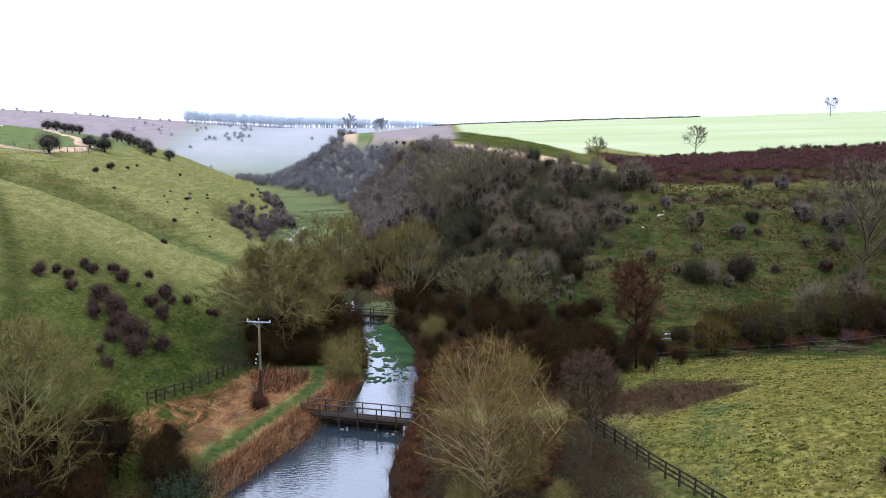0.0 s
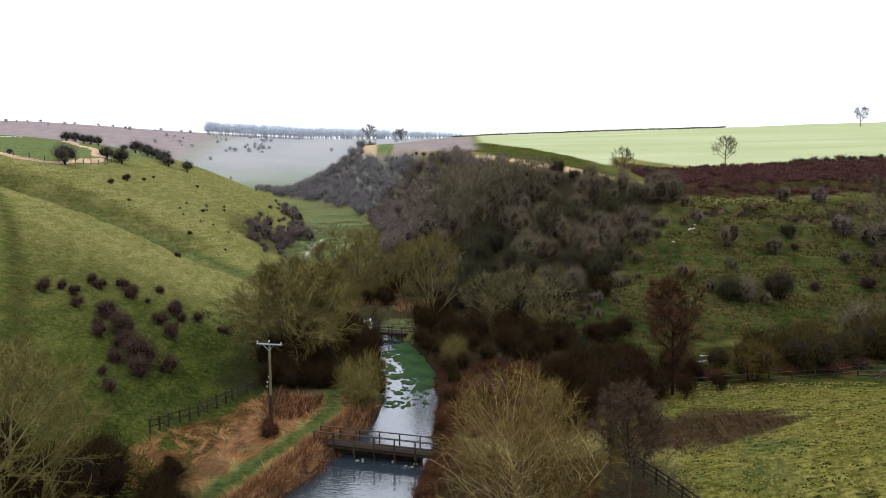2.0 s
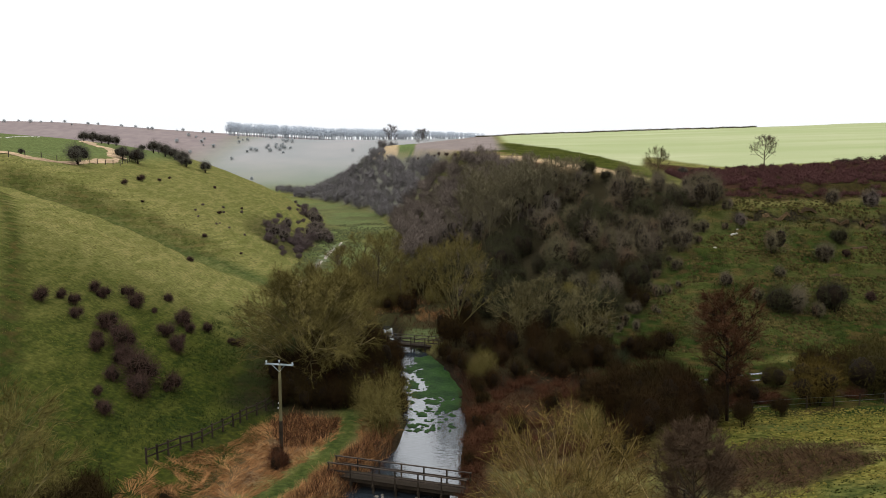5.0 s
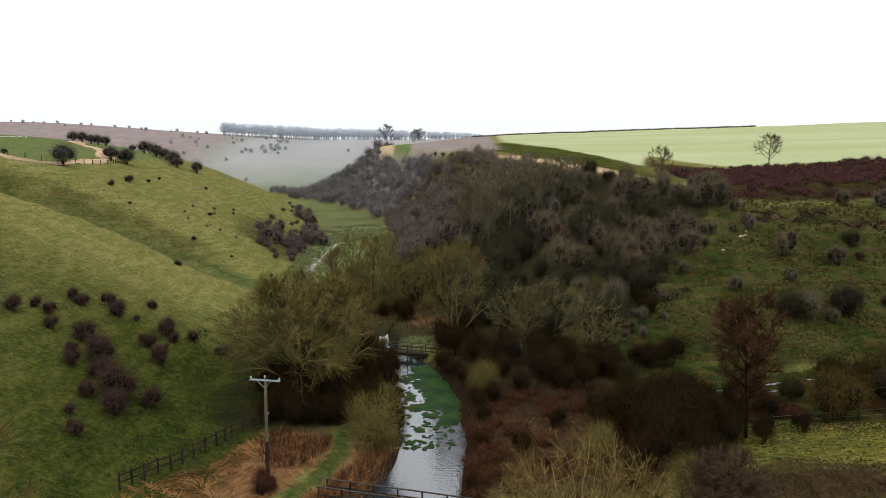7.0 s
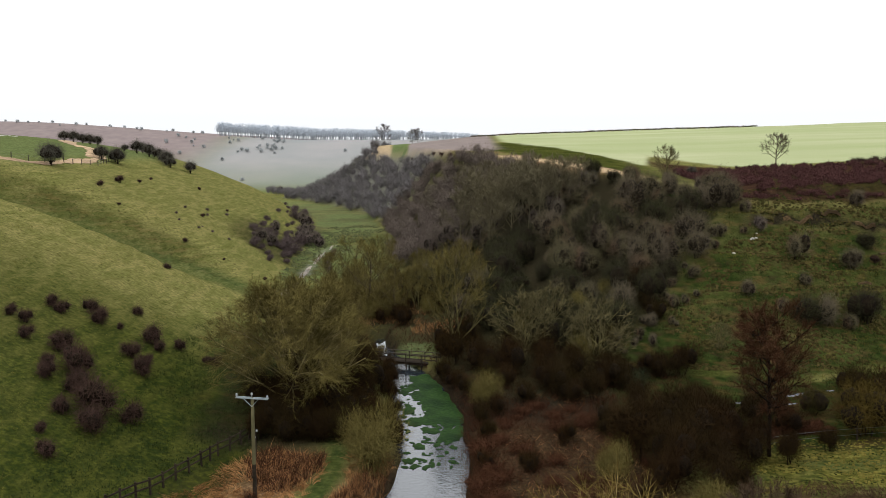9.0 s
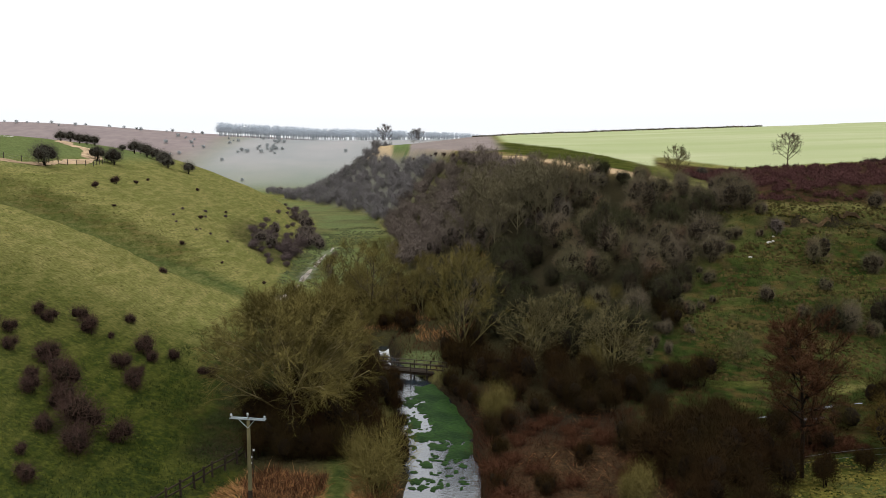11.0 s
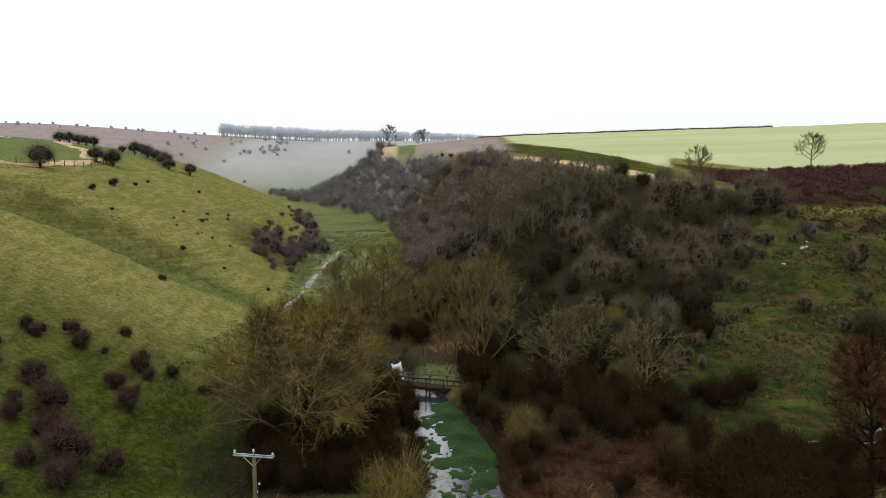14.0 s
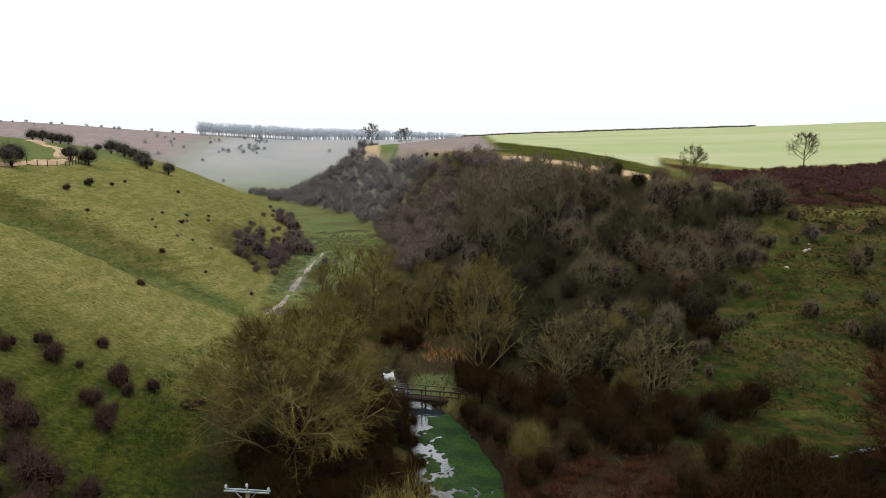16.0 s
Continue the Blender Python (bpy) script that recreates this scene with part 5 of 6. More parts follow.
for i in range(1100):
    bx = rng.uniform(25, 118)
    edge_y = np.interp(bx, [33, 52, 140], [147, 152, 172])
    spots.append((max(bx, 31.5), edge_y + rng.uniform(-4.5, 38.5)))
tagged(thicket("red_thicket", spots, [grow_bush(90 + k, 1.5, 1.5, 130, 0.085, 0.5, 5, 0.7)[1] for k in range(4)], RED_STEM, (0.7, 1.2), rng), "low dense red-brown thicket on the ridge", "thicket", kind="stuff")
plant("field_tree", "field_tree", 54, 192.5, "lone bare round-headed tree in a pale green field", "tree", scale=0.82)
plant("field_tree", "lichen_tree", 25.5, 167.5, "bare bushy tree at the field's corner", "tree", scale=0.62, turn=30)
plant("field_tree", "hill_tree", 33.5, 181.0, "small round bare tree at the hedge's end", "tree", scale=0.42, turn=30)
plant("field_tree", "field_tree", 166, 372, "lone bare tree on the skyline", "tree", scale=1.0, turn=80)
plant("field_tree", "field_tree", 118, 215, "bare tree beside the ridge field", "tree", scale=1.0, turn=140)
plant("field_tree", "crest_tree", -71.3, 427, "bare round tree on the wooded spur's crest", "tree", scale=1.15, turn=140)
for i, (bx, by) in enumerate(((-54.2, 440), (-57.4, 441))):
    plant("field_tree", "crest_tree", bx, by, "bare tree on the spur's crest", "tree", "crest trees", 0.85, i * 80)
for i, (bx, by, size) in enumerate(((-43.2, 329.9, 0.7), (-37.3, 313.3, 0.8), (-33, 299.6, 0.6), (-30.7, 293.1, 0.9), (-26.6, 278.9, 1.0), (-22.5, 266.2, 0.8), (-64.5, 389.0, 1.0), (-68.4, 395.8, 0.9))):
    plant("hedge_bush", "hedge_%d" % (i % 4), bx, by, "small round dark bush on the field's edge above the scrub", "bush", "bushes along the crest", size, i * 61)
for i, (bx, by, size) in enumerate(((-150.4, 440, 1.5), (-153.5, 441, 1.2), (-151.3, 500, 1.2), (-100.7, 330, 0.75))):
    plant("hill_tree", "grey_scrub_%d" % i, bx, by, "round thorn tree on the valley floor, greyed by painted haze", "tree", "valley head trees", size, i * 83)

rng = np.random.default_rng(37)
spots = [(a, 421 + rng.uniform(-0.3, 0.3)) for a in np.arange(-24, 120, 0.6)]
tagged(thicket("skyline_hedge", spots, [grow_bush(95, 1.1, 1.0, 40, 0.22, 0.6, 3, 0.5)[1]], SCRUB, (0.9, 1.1), rng), "low dark hedge along the ridge skyline", "hedge", kind="stuff")

# ---- far wood and far trees ----
rng = np.random.default_rng(31)
tall_v, tall_f = [], []
at = np.stack([rng.normal(size=130) * 1.5, rng.normal(size=130) * 1.5, rng.uniform(4.5, 12.5, 130)], 1)
slivers(tall_v, tall_f, at, unit(np.stack([at[:, 0] * 0.2, at[:, 1] * 0.2, np.ones(130)], 1) + rng.normal(size=(130, 3)) * 0.25), 2.4, 0.3, rng)
spots = [(rng.uniform(-300, -34), k % 3) for k in range(620)]
spots = [(a, 748 + 5 * b + rng.uniform(-1.5, 1.5) - 0.1 * a) for a, b in spots]
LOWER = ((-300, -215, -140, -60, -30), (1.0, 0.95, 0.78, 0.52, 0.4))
wood = tagged(thicket("far_wood", spots, [(tall_v, tall_f)], FARWOOD, (0.75, 1.05), rng, LOWER), "long plantation of bare skyline trees, mist painted into their colour", "wood", kind="stuff")
tv, tf = [], []
for a, b in spots:
    z = height(a, b)
    tube(tv, tf, [np.array((a, b, z - 0.3)), np.array((a + rng.normal() * 0.3, b, z + 8 * np.interp(a, *LOWER)))], [0.3, 0.15], 4)
mesh_part("trunks", mesh_of("trunks", tv, tf, FARTRUNK), wood, "straight trunks paled by painted haze")
spots = [(rng.uniform(-330, -130), rng.uniform(560, 720)) for _ in range(12)] + [(-640 + 13 * i + rng.uniform(-5, 5), 770 + rng.uniform(-12, 12)) for i in range(26)] + [(rng.uniform(-330, -200), rng.uniform(660, 742)) for _ in range(34)]
tagged(thicket("far_bushes", spots, [grow_bush(103, 6, 3.6, 380, 0.2, 1.3, 6, 0.5)[1]], FARBUSH, (0.4, 0.9), rng), "scattered far bushes on the hillside, paled by painted haze", "bushes", kind="stuff")

# ---- timber, pole and stones ----
def footbridge(name, a, b, deck, rail, label, shade_boards=False):
    """Plank footbridge with two-bar rails on posts, and trestle legs in the water."""
    a, b = Vector(a), Vector(b)
    ob = thing(name, Matrix.Translation((a.x, a.y, deck)), label, "footbridge")
    d = b - a
    length = d.length
    d.normalize()
    side = Vector((-d.y, d.x, 0))
    at = lambda k, s, z: Vector((d.x * k, d.y * k, z)) + side * s
    for s in (-0.45, 0.45):
        part("beam", bar(bmesh.new(), at(-0.4, s, -0.2), at(length + 0.4, s, -0.2), 0.16, 0.26, 0.01), OLD_TIMBER, ob)
    plank_bm = bar(bmesh.new(), at(0, -0.66, 0), at(0, 0.66, 0), 0.185, 0.05, 0.006)
    first = part("plank", plank_bm, OLD_TIMBER, ob)
    for i in range(1, int(length / 0.2) + 1):
        extra = new("plank", first.data)
        extra.parent = ob
        extra.location = at(i * 0.2, 0, random.uniform(-0.006, 0.006))
    count = max(3, round(length / 1.75))
    for i in range(count + 1):
        k = length * i / count
        for s in (-0.68, 0.68):
            part("post", bar(bmesh.new(), at(k, s, -0.35), at(k, s, rail + 0.06), 0.11, 0.11, 0.008), OLD_TIMBER, ob)
            if 0 < i < count:
                part("leg", bar(bmesh.new(), at(k, s * 0.8, -1.9), at(k, s * 0.8, -0.3), 0.16, 0.16, 0.01), OLD_TIMBER, ob)
        if 0 < i < count:
            part("cross_beam", bar(bmesh.new(), at(k, -0.8, -0.42), at(k, 0.8, -0.42), 0.14, 0.18, 0.01), OLD_TIMBER, ob)
    for s in (-0.70, 0.70):
        part("top_rail", bar(bmesh.new(), at(-0.1, s, rail + 0.1), at(length + 0.1, s, rail + 0.1), 0.13, 0.07, 0.006), TIMBER, ob)
        part("middle_rail", bar(bmesh.new(), at(-0.1, s * 1.08, rail * 0.52), at(length + 0.1, s * 1.08, rail * 0.52), 0.05, 0.12, 0.006), TIMBER, ob)
    # added dark wall that stands in for the shade below the deck
    if shade_boards:
        for i in range(int((length - 3.0) / 0.24)):
            part("shade_board", bar(bmesh.new(), at(1.6 + i * 0.24, 0.5, -1.6), at(1.6 + i * 0.24, 0.5, -0.34 - random.uniform(0, 0.05)), 0.236, 0.06), OLD_TIMBER, ob)
    return ob


footbridge("footbridge", (-15.9, 67.7, 0), (-5.2, 65.4, 0), 1.05, 0.95, "weathered dark timber footbridge across the river", True)
footbridge("footbridge", (-19.2, 110.6, 0), (-11.6, 108.9, 0), 0.85, 0.95, "narrow dark timber footbridge further upstream")


def rock(seed, place, size, label, group, mat):
    bm = bmesh.new()
    bmesh.ops.create_icosphere(bm, subdivisions=2, radius=1)
    rng = random.Random(seed)
    for v in bm.verts:
        v.co *= 0.8 + 0.35 * noise.noise(v.co * 1.3 + Vector((seed * 3.1, 0, 0))) + rng.uniform(-0.06, 0.06)
        v.co = Vector((v.co.x * size, v.co.y * size * 0.8, v.co.z * size * 0.6))
    me = bpy.data.meshes.new("rock")
    bm.to_mesh(me)
    bm.free()
    me.materials.append(mat)
    ob = new("rock", me)
    ob.matrix_world = pose(*place, 0, 0, seed * 50)
    return tagged(ob, label, "rock", group)


for i, (rx, ry, r) in enumerate(((31.9, 134.6, 0.42), (32.6, 135.2, 0.34), (31.4, 133.8, 0.26), (28.3, 131, 0.34), (32.9, 136.1, 0.22))):
    rock(i, (rx, ry, height(rx, ry) + 0.08), r, "pale chalk rock lying on the grass", "chalk rocks", CHALK)
rng = random.Random(4)
for i in range(9):
    rx = rng.uniform(-13.2, -6.6)
    ry = 67.1 - 0.215 * (rx + 15.9) + rng.uniform(-0.45, 0.5)
    rock(20 + i, (rx, ry, 0.02), rng.uniform(0.13, 0.26), "wet brown stone in the shallows below the footbridge", "stones under the footbridge", STONE)

def earth_bank(line, tall, seed):
    """A low slip of bare earth where a terrace has broken away."""
    rng = np.random.default_rng(seed)
    vs, fs = [], []
    for (ax, ay), (bx, by) in zip(line, line[1:]):
        count = max(2, int(math.hypot(bx - ax, by - ay) / 0.5))
        for i in range(count):
            x, y = ax + (bx - ax) * i / count, ay + (by - ay) * i / count + rng.normal() * 0.12 + 0.3 * math.sin(i * 0.4 + seed)
            h = tall * rng.uniform(0.4, 1.2)
            z = height(x, y)
            vs += [(x, y - 0.35, z - 0.25), (x, y - 0.12, z + h * 0.7), (x, y + 0.1, z + h), (x, y + 0.7, z + h * 0.5 + 0.1), (x, y + 1.2, z - 0.05)]
    for i in range(len(vs) // 5 - 1):
        for k in range(4):
            fs.append((5 * i + k, 5 * i + 5 + k, 5 * i + 6 + k, 5 * i + k + 1))
    me = mesh_of("earth_bank", vs, fs, EARTH)
    return tagged(new("earth_bank", me), "broken bank of bare brown earth on the slope", "earth bank", "slips on the slope")


for k, line in enumerate(([(32, 137.2), (33.3, 137.7), (36.4, 138.3)], [(37.4, 138.5), (40.5, 139.1), (42.6, 139.8)], [(43.4, 140), (45.3, 140.5), (47, 140.3)], [(48.4, 140.1), (52, 140.9)], [(53.4, 141.3), (56.5, 142.2)], [(59, 143), (63, 144.2)], [(37, 134.2), (39.4, 134.8)], [(44, 127.8), (46.5, 128.4)], [(50, 135), (53, 135.6)])):
    earth_bank(line, 0.42 if k < 6 else 0.22, k)


def brush_pile(x, y):
    """Cut branches heaped on the grass."""
    rng = np.random.default_rng(77)
    ob = thing("brush_pile", pose(x, y, height(x, y)), "heap of cut brown branches on the meadow's edge", "brush pile")
    for i in range(34):
        vs, fs = [], []
        a, mid = rng.normal() * 0.5 + 0.15, np.array((rng.uniform(-2.4, 2.4), rng.uniform(-1.0, 1.0), rng.uniform(0.05, 0.6)))
        d = np.array((math.cos(a), math.sin(a), rng.normal() * 0.12)) * rng.uniform(0.7, 1.6)
        tube(vs, fs, [mid - d, mid + rng.normal(size=3) * 0.08, mid + d], [0.07, 0.05, 0.015], 5)
        mesh_part("branch", mesh_of("branch", vs, fs, BARK, True), ob)


brush_pile(42.6, 88.4)

# utility pole
pole = thing("utility_pole", pose(-20.25, 68.6, height(-20.25, 68.6)), "weathered wooden utility pole with a pale steel crossarm", "utility pole")
top = 9.35 - height(-20.25, 68.6)
pv, pf = [], []
tube(pv, pf, [np.array((0.015, 0, top * 0.42)), np.array((0.02, 0, top * 0.7)), np.array((0.03, 0, top - 0.1)), np.array((0.03, 0, top))], [0.13, 0.12, 0.105, 0.03], 12)
mesh_part("shaft", mesh_of("shaft", pv, pf, POLE_WOOD, True), pole)
pv, pf = [], []
tube(pv, pf, [np.array((0, 0, -0.4)), np.array((0.008, 0, top * 0.2)), np.array((0.015, 0, top * 0.425))], [0.16, 0.145, 0.133], 12)
mesh_part("tarred_foot", mesh_of("tarred_foot", pv, pf, OLD_TIMBER, True), pole, "dark tarred lower length")
for s in (-0.12, 0.12):
    part("crossarm", bar(bmesh.new(), (-1.1, s - 0.02, top - 0.02), (1.12, s + 0.02, top - 0.12), 0.05, 0.065, 0.006), STEEL, pole, "pale galvanised steel channel")
for s in (-1, 1):
    part("brace", bar(bmesh.new(), (0.03, -0.13, top - 0.62), (0.5 * s, -0.17, top - 0.08), 0.045, 0.03), STEEL, pole)
for k in (-1.04, 0.0, 1.06):
    iv, jf = [], []
    zt = top - 0.05 - 0.045 * k + (0.12 if k == 0 else 0)
    tube(iv, jf, [np.array((k, 0, zt + h)) for h in (-0.02, 0.06, 0.1, 0.14, 0.18, 0.24)], [0.03, 0.03, 0.085, 0.05, 0.08, 0.03], 10)
    mesh_part("insulator", mesh_of("insulator", iv, jf, PORCELAIN, True), pole, "grey porcelain insulator")
sign_bm = bar(bmesh.new(), (-0.14, -0.16, 2.6), (0.14, -0.16, 2.6), 0.02, 0.22, 0.004)
part("plate", sign_bm, OLD_TIMBER, pole, "small dark plate")


def fence(name, line, step, tall, rails, label, mat, wire=False):
    """Posts on the land along a line, with rails or wires between them."""
    line = [Vector((*p, 0)) for p in line]
    spots = []
    for a, b in zip(line, line[1:]):
        count = max(1, round((b - a).length / step))
        spots += [a.lerp(b, i / count) for i in range(count)]
    spots.append(line[-1])
    foot = spots[0].copy()
    foot.z = height(foot.x, foot.y)
    ob = thing(name, Matrix.Translation(foot), label, "fence")
    local = []
    for p in spots:
        local.append(Vector((p.x, p.y, height(p.x, p.y))) - foot)
    for p in local:
        lean = Vector((random.uniform(-0.05, 0.05), random.uniform(-0.05, 0.05), 0))
        part("post", bar(bmesh.new(), p - Vector((0, 0, 0.3)), p + Vector((0, 0, tall)) + lean, 0.13, 0.13, 0.01), mat, ob)
    for p, q in zip(local, local[1:]):
        for r in rails:
            up = Vector((0, 0, r))
            part("wire" if wire else "rail", bar(bmesh.new(), p + up, q + up, 0.02 if wire else 0.05, 0.02 if wire else 0.11), WIRE if wire else mat, ob)
    return ob


fence("bank_fence", [(-29.0, 63.8), (-28.5, 66.3), (-27.7, 68.8), (-27.3, 71.9), (-26.6, 74.9), (-26.3, 77.4), (-25.4, 80.1), (-25.0, 83)], 1.6, 1.25, (0.55, 1.05), "dark timber post and rail fence beside the reed bed", OLD_TIMBER)
fence("mound_fence", [(8.9, 61.5), (9.2, 60.4), (10.0, 57.4), (11.0, 54.1), (11.9, 50.4), (12.5, 48.4), (13.6, 45.6), (15.5, 41), (18, 35)], 1.85, 1.2, (0.4, 0.75, 1.1), "dark timber three-rail fence below the grassy mound", OLD_TIMBER)
fence("meadow_fence", [(13, 80), (20, 82.5), (28, 84.5), (36, 87), (44, 90.5), (52, 94)], 3.2, 1.15, (0.5, 1.0), "thin post and wire fence along the meadow", OLD_TIMBER, True)
fence("hilltop_fence", [(-128, 153), (-103, 156), (-97, 168), (-97, 188), (-104, 208)], 3.5, 1.2, (0.5, 1.05), "post and wire fence along the hilltop", TIMBER, True)
white = thing("marker_posts", pose(-23.2, 77.5, height(-23.2, 77.5)), "three white marker tags on a dark stake", "marker")
part("stake", bar(bmesh.new(), (0, 0, -0.3), (0, 0, 2.6), 0.07, 0.07, 0.006), OLD_TIMBER, white)
for k, (dx, dz) in enumerate(((0.12, 2.5), (-0.06, 1.95), (-0.1, 1.5))):
    part("tag", bar(bmesh.new(), (dx - 0.07, -0.08, dz), (dx + 0.07, -0.08, dz), 0.03, 0.16, 0.004), PORCELAIN, white, "white tag")


# ---- reeds, tussocks and weeds: more than one could count ----
def stalks(name, label, category, count, box, mat, tall, wide, lean, keep, seed, clump=1, lie=0.0):
    rng = np.random.default_rng(seed)
    x, y = rng.uniform(box[0], box[1], count * 3), rng.uniform(box[2], box[3], count * 3)
    ok = keep(x, y)
    x, y = np.repeat(x[ok][:count], clump), np.repeat(y[ok][:count], clump)
    if clump > 1:
        x, y = x + rng.normal(size=len(x)) * 0.13, y + rng.normal(size=len(y)) * 0.13
    p = np.stack([x, y, land(x, y) - 0.05], 1)
    d = unit(rng.normal(size=p.shape) * lean + np.array((0, 0, 1.0)))
    if lie:
        # laid over by wind and water, each swathe its own way
        turn = 14 * value_noise(x / 1.7, y / 1.7, seed) + rng.normal(size=len(x)) * 0.35
        d = unit(np.stack([np.cos(turn), np.sin(turn), rng.uniform(0.05, 0.6, len(x))], 1) * lie + d * (1 - lie))
    vs, fs = [], []
    slivers(vs, fs, p, d, tall * rng.uniform(0.5, 1.2, len(p)), wide, rng)
    tagged(new(name, mesh_of(name, vs, fs, mat)), label, category, kind="stuff")


def far_from(line, low):
    return lambda x, y: np.abs(side_of(x, y, line)) > low


stalks("reed_bed", "flattened straw-coloured dead reeds beside the river", "reeds", 17000, (-28.5, -13.5, 55, 79), REED, 0.95, 0.04, 0.75,
       lambda x, y: (np.abs(side_of(x, y, GRASS_PATH)) > 1.0) & (x < np.interp(y, BANK_Y, BANK_L) - 0.5) & (x > np.interp(y, [55, 65, 74, 80], [-30, -28.4, -25, -23.5])) & (value_noise(x / 1.3, y / 1.3, 2) > 0.22), 3, 1, 0.8)
stalks("standing_reeds", "standing russet reeds round the pole", "reeds", 4400, (-26, -16.5, 69, 84), RUSSET, 1.0, 0.036, 0.55,
       lambda x, y: (np.abs(side_of(x, y, GRASS_PATH)) > 0.9) & (((x + 20.6) / 3.6) ** 2 + ((y - 76.5) / 4.8) ** 2 < 0.1 + 1.3 * value_noise(x / 1.6, y / 1.6, 6)), 4)
stalks("reed_plumes", "pale feathery plumes among the standing reeds", "reeds", 380, (-26, -16.5, 69, 84), REED, 1.2, 0.04, 0.4,
       lambda x, y: (np.abs(side_of(x, y, GRASS_PATH)) > 0.9) & (((x + 20.6) / 3.6) ** 2 + ((y - 76.5) / 4.8) ** 2 < 0.1 + 1.4 * value_noise(x / 1.6, y / 1.6, 6)), 44)
stalks("bank_reeds", "russet dead reeds along the water's edge", "reeds", 8000, (-22, -12.5, 46, 80), RUSSET, 1.15, 0.034, 0.45,
       lambda x, y: (np.interp(y, BANK_Y, BANK_L) - x > -0.5) & (np.interp(y, BANK_Y, BANK_L) - x < 2.2) & (np.abs(side_of(x, y, GRASS_PATH)) > 0.8), 6)
stalks("bank_straw", "pale dead reeds along the water's edge", "reeds", 6500, (-22, -12.5, 46, 80), REED, 1.0, 0.034, 0.6,
       lambda x, y: (np.interp(y, BANK_Y, BANK_L) - x > -0.3) & (np.interp(y, BANK_Y, BANK_L) - x < 2.6) & (np.abs(side_of(x, y, GRASS_PATH)) > 0.8), 16)
stalks("valley_reeds", "dull straw and olive dead reeds between the valley trees", "reeds", 3500, (-28, -9, 122, 166), REED, 1.1, 0.06, 0.5, lambda x, y: value_noise(x / 3, y / 3, 64) > 0.45, 63, 1, 0.4)
stalks("valley_stems", "russet dead stems between the valley trees", "stems", 4500, (-30, -9, 108, 166), RUSSET, 1.2, 0.06, 0.5, lambda x, y: (x < np.interp(y, BANK_Y, BANK_L) - 0.5) | (x > np.interp(y, BANK_Y, BANK_R) + 0.5) | (y > 127), 64, 1, 0.3)
stalks("far_bank_reeds", "russet dead reeds and bramble stems overhanging the water", "reeds", 5500, (-8, -1, 38, 100), RUSSET, 1.1, 0.034, 0.6,
       lambda x, y: (x - np.interp(y, BANK_Y, BANK_R) > -0.6) & (x - np.interp(y, BANK_Y, BANK_R) < 2.4), 26)
stalks("undergrowth", "tangled russet undergrowth below the tall tree", "undergrowth", 10000, (-4, 13, 34, 62), RUSSET, 0.9, 0.028, 0.7, lambda x, y: (x > np.interp(y, BANK_Y, BANK_R) + 0.4) & (x < np.interp(y, [34, 46.5, 53.5, 60.5], [13.2, 11.8, 10.6, 8.2])) & (value_noise(x / 1.8, y / 1.8, 45) > 0.35), 61, 1, 0.5)
stalks("undergrowth_grass", "dark green grass below the tall tree", "grass", 4000, (-3, 13, 34, 62), DOCK, 0.55, 0.03, 0.7, lambda x, y: (x < np.interp(y, [34, 46.5, 53.5, 60.5], [13.4, 12, 10.8, 8.4])) & (x > np.interp(y, BANK_Y, BANK_R) + 1) & (value_noise(x / 1.4, y / 1.4, 46) > 0.4), 62, 1, 0.4)
stalks("marsh_stems", "russet dead stems over the marsh", "stems", 11000, (-6, 14, 60, 97), RUSSET, 1.0, 0.03, 0.6, lambda x, y: (x > np.interp(y, BANK_Y, BANK_R) + 0.4) & (value_noise(x / 1.6, y / 1.6, 4) > 0.3), 7, 1, 0.55)
stalks("marsh_straw", "straw-coloured dead grass over the marsh", "stems", 1200, (-6, 9, 60, 97), REED, 0.8, 0.035, 0.6, lambda x, y: (x > np.interp(y, BANK_Y, BANK_R) + 0.4) & (value_noise(x / 2.6, y / 2.6, 14) > 0.55), 17, 1, 0.7)
stalks("river_marsh_stems", "tangled brown dead stems between the riverside bushes", "stems", 7000, (-9, 16, 86, 108), RUSSET, 0.9, 0.04, 0.6, lambda x, y: (x > np.interp(y, BANK_Y, BANK_R) + 0.4) & (value_noise(x / 1.5, y / 1.5, 74) > 0.35), 73, 1, 0.4)
stalks("bracken", "brown dead bracken below the mound", "bracken", 6500, (8, 27, 56, 78), BRACKEN, 0.7, 0.04, 0.8, lambda x, y: ((x - 17.5) / 7.5) ** 2 + ((y - 67 - 0.25 * (x - 17)) / 5.5) ** 2 < 0.1 + 1.6 * value_noise(x / 2.4, y / 2.0, 24), 18, 1, 0.6)
stalks("mound_tussocks", "yellow-green grass tussocks on the mound", "grass", 4500, (10, 48, 36, 90), TUSSOCK, 0.26, 0.05, 0.9, lambda x, y: value_noise(x / 0.9, y / 0.9, 3) > 0.5, 8, 5)
stalks("mound_weeds", "dark green weed tufts on the mound", "weeds", 2600, (10, 48, 36, 90), DOCK, 0.26, 0.055, 0.9, lambda x, y: value_noise(x / 0.8, y / 0.8, 33) > 0.74, 28, 5)
stalks("slope_tussocks", "rough grass tussocks on the slope", "grass", 6000, (-75, -27, 55, 140), TUSSOCK, 0.18, 0.06, 0.9, lambda x, y: (value_noise(x / 1.2, y / 1.0, 5) > 0.6) & (side_of(x, y, LEFT_TOE) > 9), 9, 4)
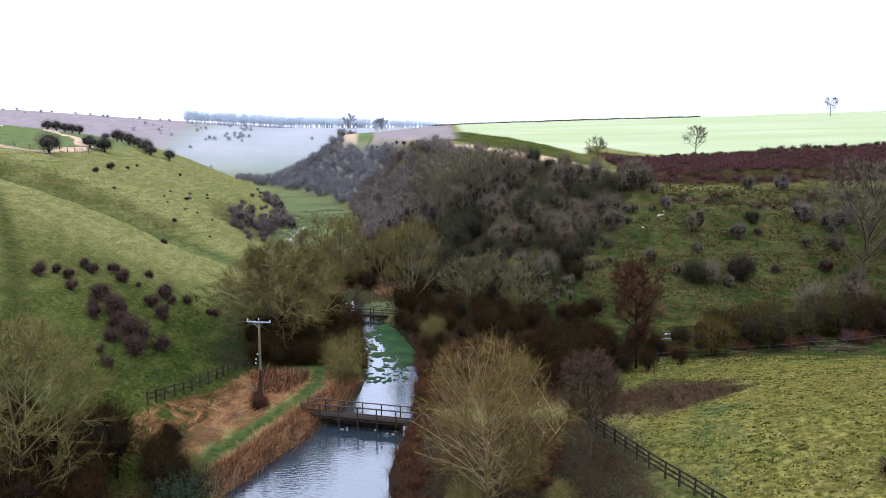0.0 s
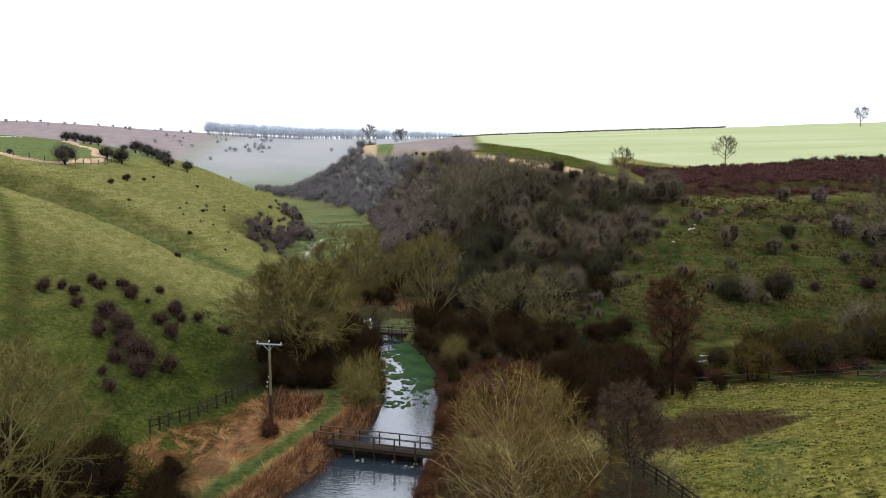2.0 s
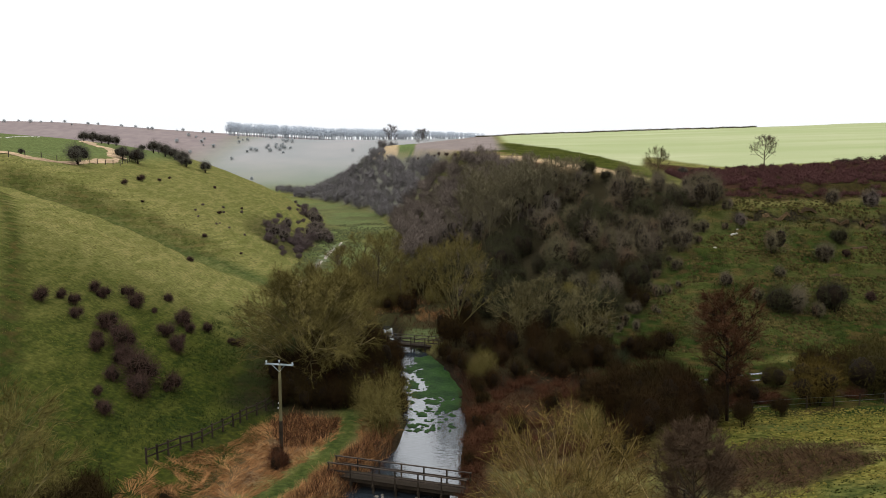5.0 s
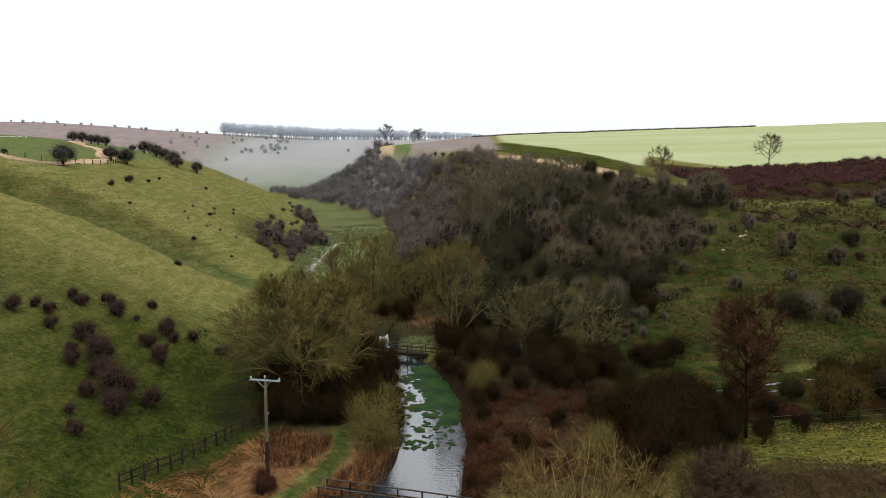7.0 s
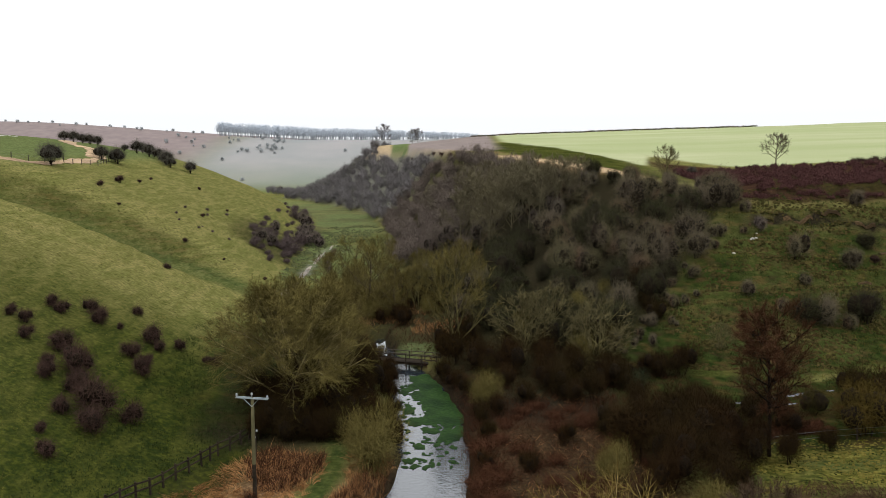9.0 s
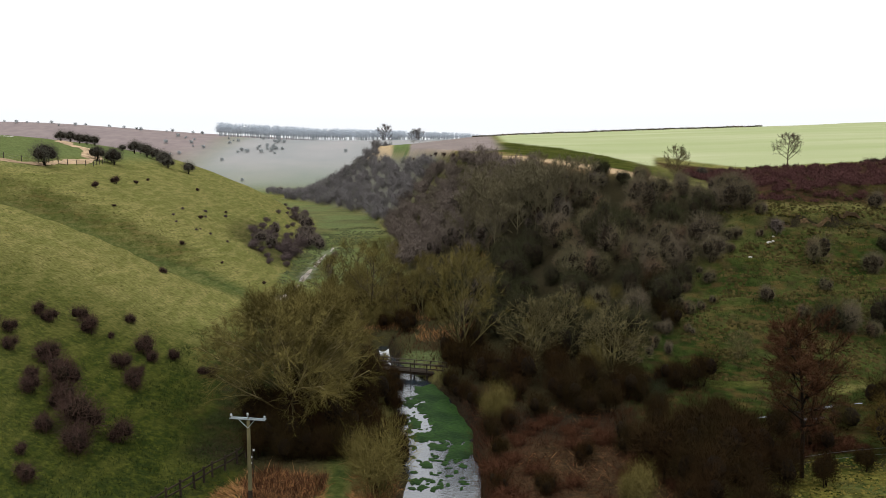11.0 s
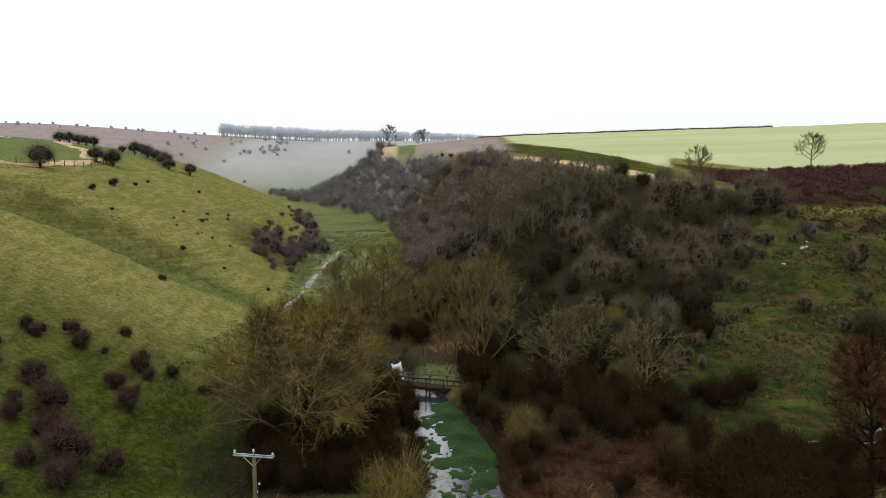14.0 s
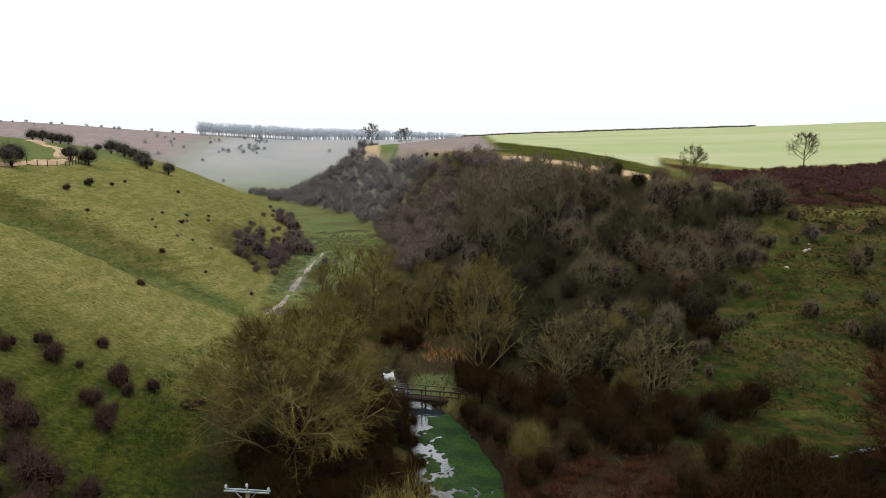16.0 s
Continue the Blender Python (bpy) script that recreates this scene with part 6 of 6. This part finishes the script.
stalks("marsh_weeds", "dark green weed clumps at the foot of the slope", "weeds", 9000, (-42, -22, 56, 125), DOCK, 0.3, 0.065, 0.9, lambda x, y: (side_of(x, y, LEFT_TOE) < 7) & (value_noise(x / 2, y / 2, 7) > 0.3) & (x < np.interp(y, BANK_Y, BANK_L) - 8) & (x < np.interp(y, [56, 65, 74, 84], [-31, -29.6, -26, -23.5])), 10, 4)
stalks("terrace_tussocks", "straw and green tussocks on the terraced slope", "grass", 6000, (18, 75, 104, 150), TUSSOCK, 0.28, 0.09, 0.9, lambda x, y: value_noise(x / 4, y / 2, 9) > 0.55, 12, 4)
stalks("terrace_weeds", "dark weeds and bramble on the terraced slope", "weeds", 5000, (14, 75, 100, 150), DOCK, 0.5, 0.09, 0.8, lambda x, y: value_noise(x / 3, y / 2, 39) > 0.5, 13, 4)


def hummocks(name, label, count, box, mat, keep, seed, low, high):
    """Small domed cushions of moss and grass."""
    rng = np.random.default_rng(seed)
    x, y = rng.uniform(box[0], box[1], count * 3), rng.uniform(box[2], box[3], count * 3)
    ok = keep(x, y)
    x, y = x[ok][:count], y[ok][:count]
    z, r = land(x, y), rng.uniform(low, high, len(x))
    vs, fs = [], []
    for i in range(len(x)):
        base, tall, a0 = len(vs), r[i] * rng.uniform(0.4, 0.85), rng.uniform(0, 1)
        for k in range(6):
            a, w = a0 + k * 1.047, r[i] * rng.uniform(0.8, 1.2)
            vs.append((x[i] + w * math.cos(a), y[i] + w * math.sin(a), z[i] - 0.12))
            vs.append((x[i] + 0.6 * w * math.cos(a), y[i] + 0.6 * w * math.sin(a), z[i] + tall * rng.uniform(0.5, 0.8)))
        vs.append((x[i], y[i], z[i] + tall))
        for k in range(6):
            b, c = base + 2 * k, base + 2 * ((k + 1) % 6)
            fs += [(b, c, c + 1, b + 1), (b + 1, c + 1, base + 12)]
    tagged(new(name, mesh_of(name, vs, fs, mat, True)), label, "grass", kind="stuff")


hummocks("mound_hummocks", "mossy yellow-green hummocks over the mound", 13000, (9, 50, 36, 84), MOSS, lambda x, y: (x > np.interp(y, [34, 46.5, 53.5, 60.5, 82], [18.5, 13.8, 12, 10.5, 12])) & (value_noise(x / 5, y / 5, 35) > 0.3) & (((x - 17.5) / 7.5) ** 2 + ((y - 67 - 0.25 * (x - 17)) / 5.5) ** 2 > 0.75 + 0.5 * value_noise(x / 2, y / 2, 36)), 51, 0.05, 0.17)
hummocks("mound_sods", "dark green sods scattered over the mound", 6000, (11, 50, 36, 82), SOD, lambda x, y: (x > np.interp(y, [34, 46.5, 53.5, 60.5, 82], [18.5, 13.8, 12, 10.5, 12])) & (value_noise(x / 0.9, y / 0.7, 37) > 0.6), 52, 0.04, 0.11)
hummocks("terrace_hummocks", "tan and green hummocks on the terraced slope", 6500, (16, 72, 106, 146), TERRACE, lambda x, y: (-side_of(x, y, RIGHT_TOE) > 2) & (x > np.interp(y, SCRUB_Y, SCRUB_X) + 1) & (value_noise(x / 5, y / 1.6, 39) > 0.38), 55, 0.1, 0.34)
hummocks("valley_tussocks", "dark green tussocks over the valley pasture", 1500, (-74, -34, 160, 280), PASTURE_TUFT, lambda x, y: (side_of(x, y, LEFT_TOE) < 0) & (side_of(x, y, RIGHT_TOE) > 0) & (np.abs(side_of(x, y, WET_TRACK)) > 1.2) & (value_noise(x / 6, y / 9, 71) > 0.42), 57, 0.2, 0.5)
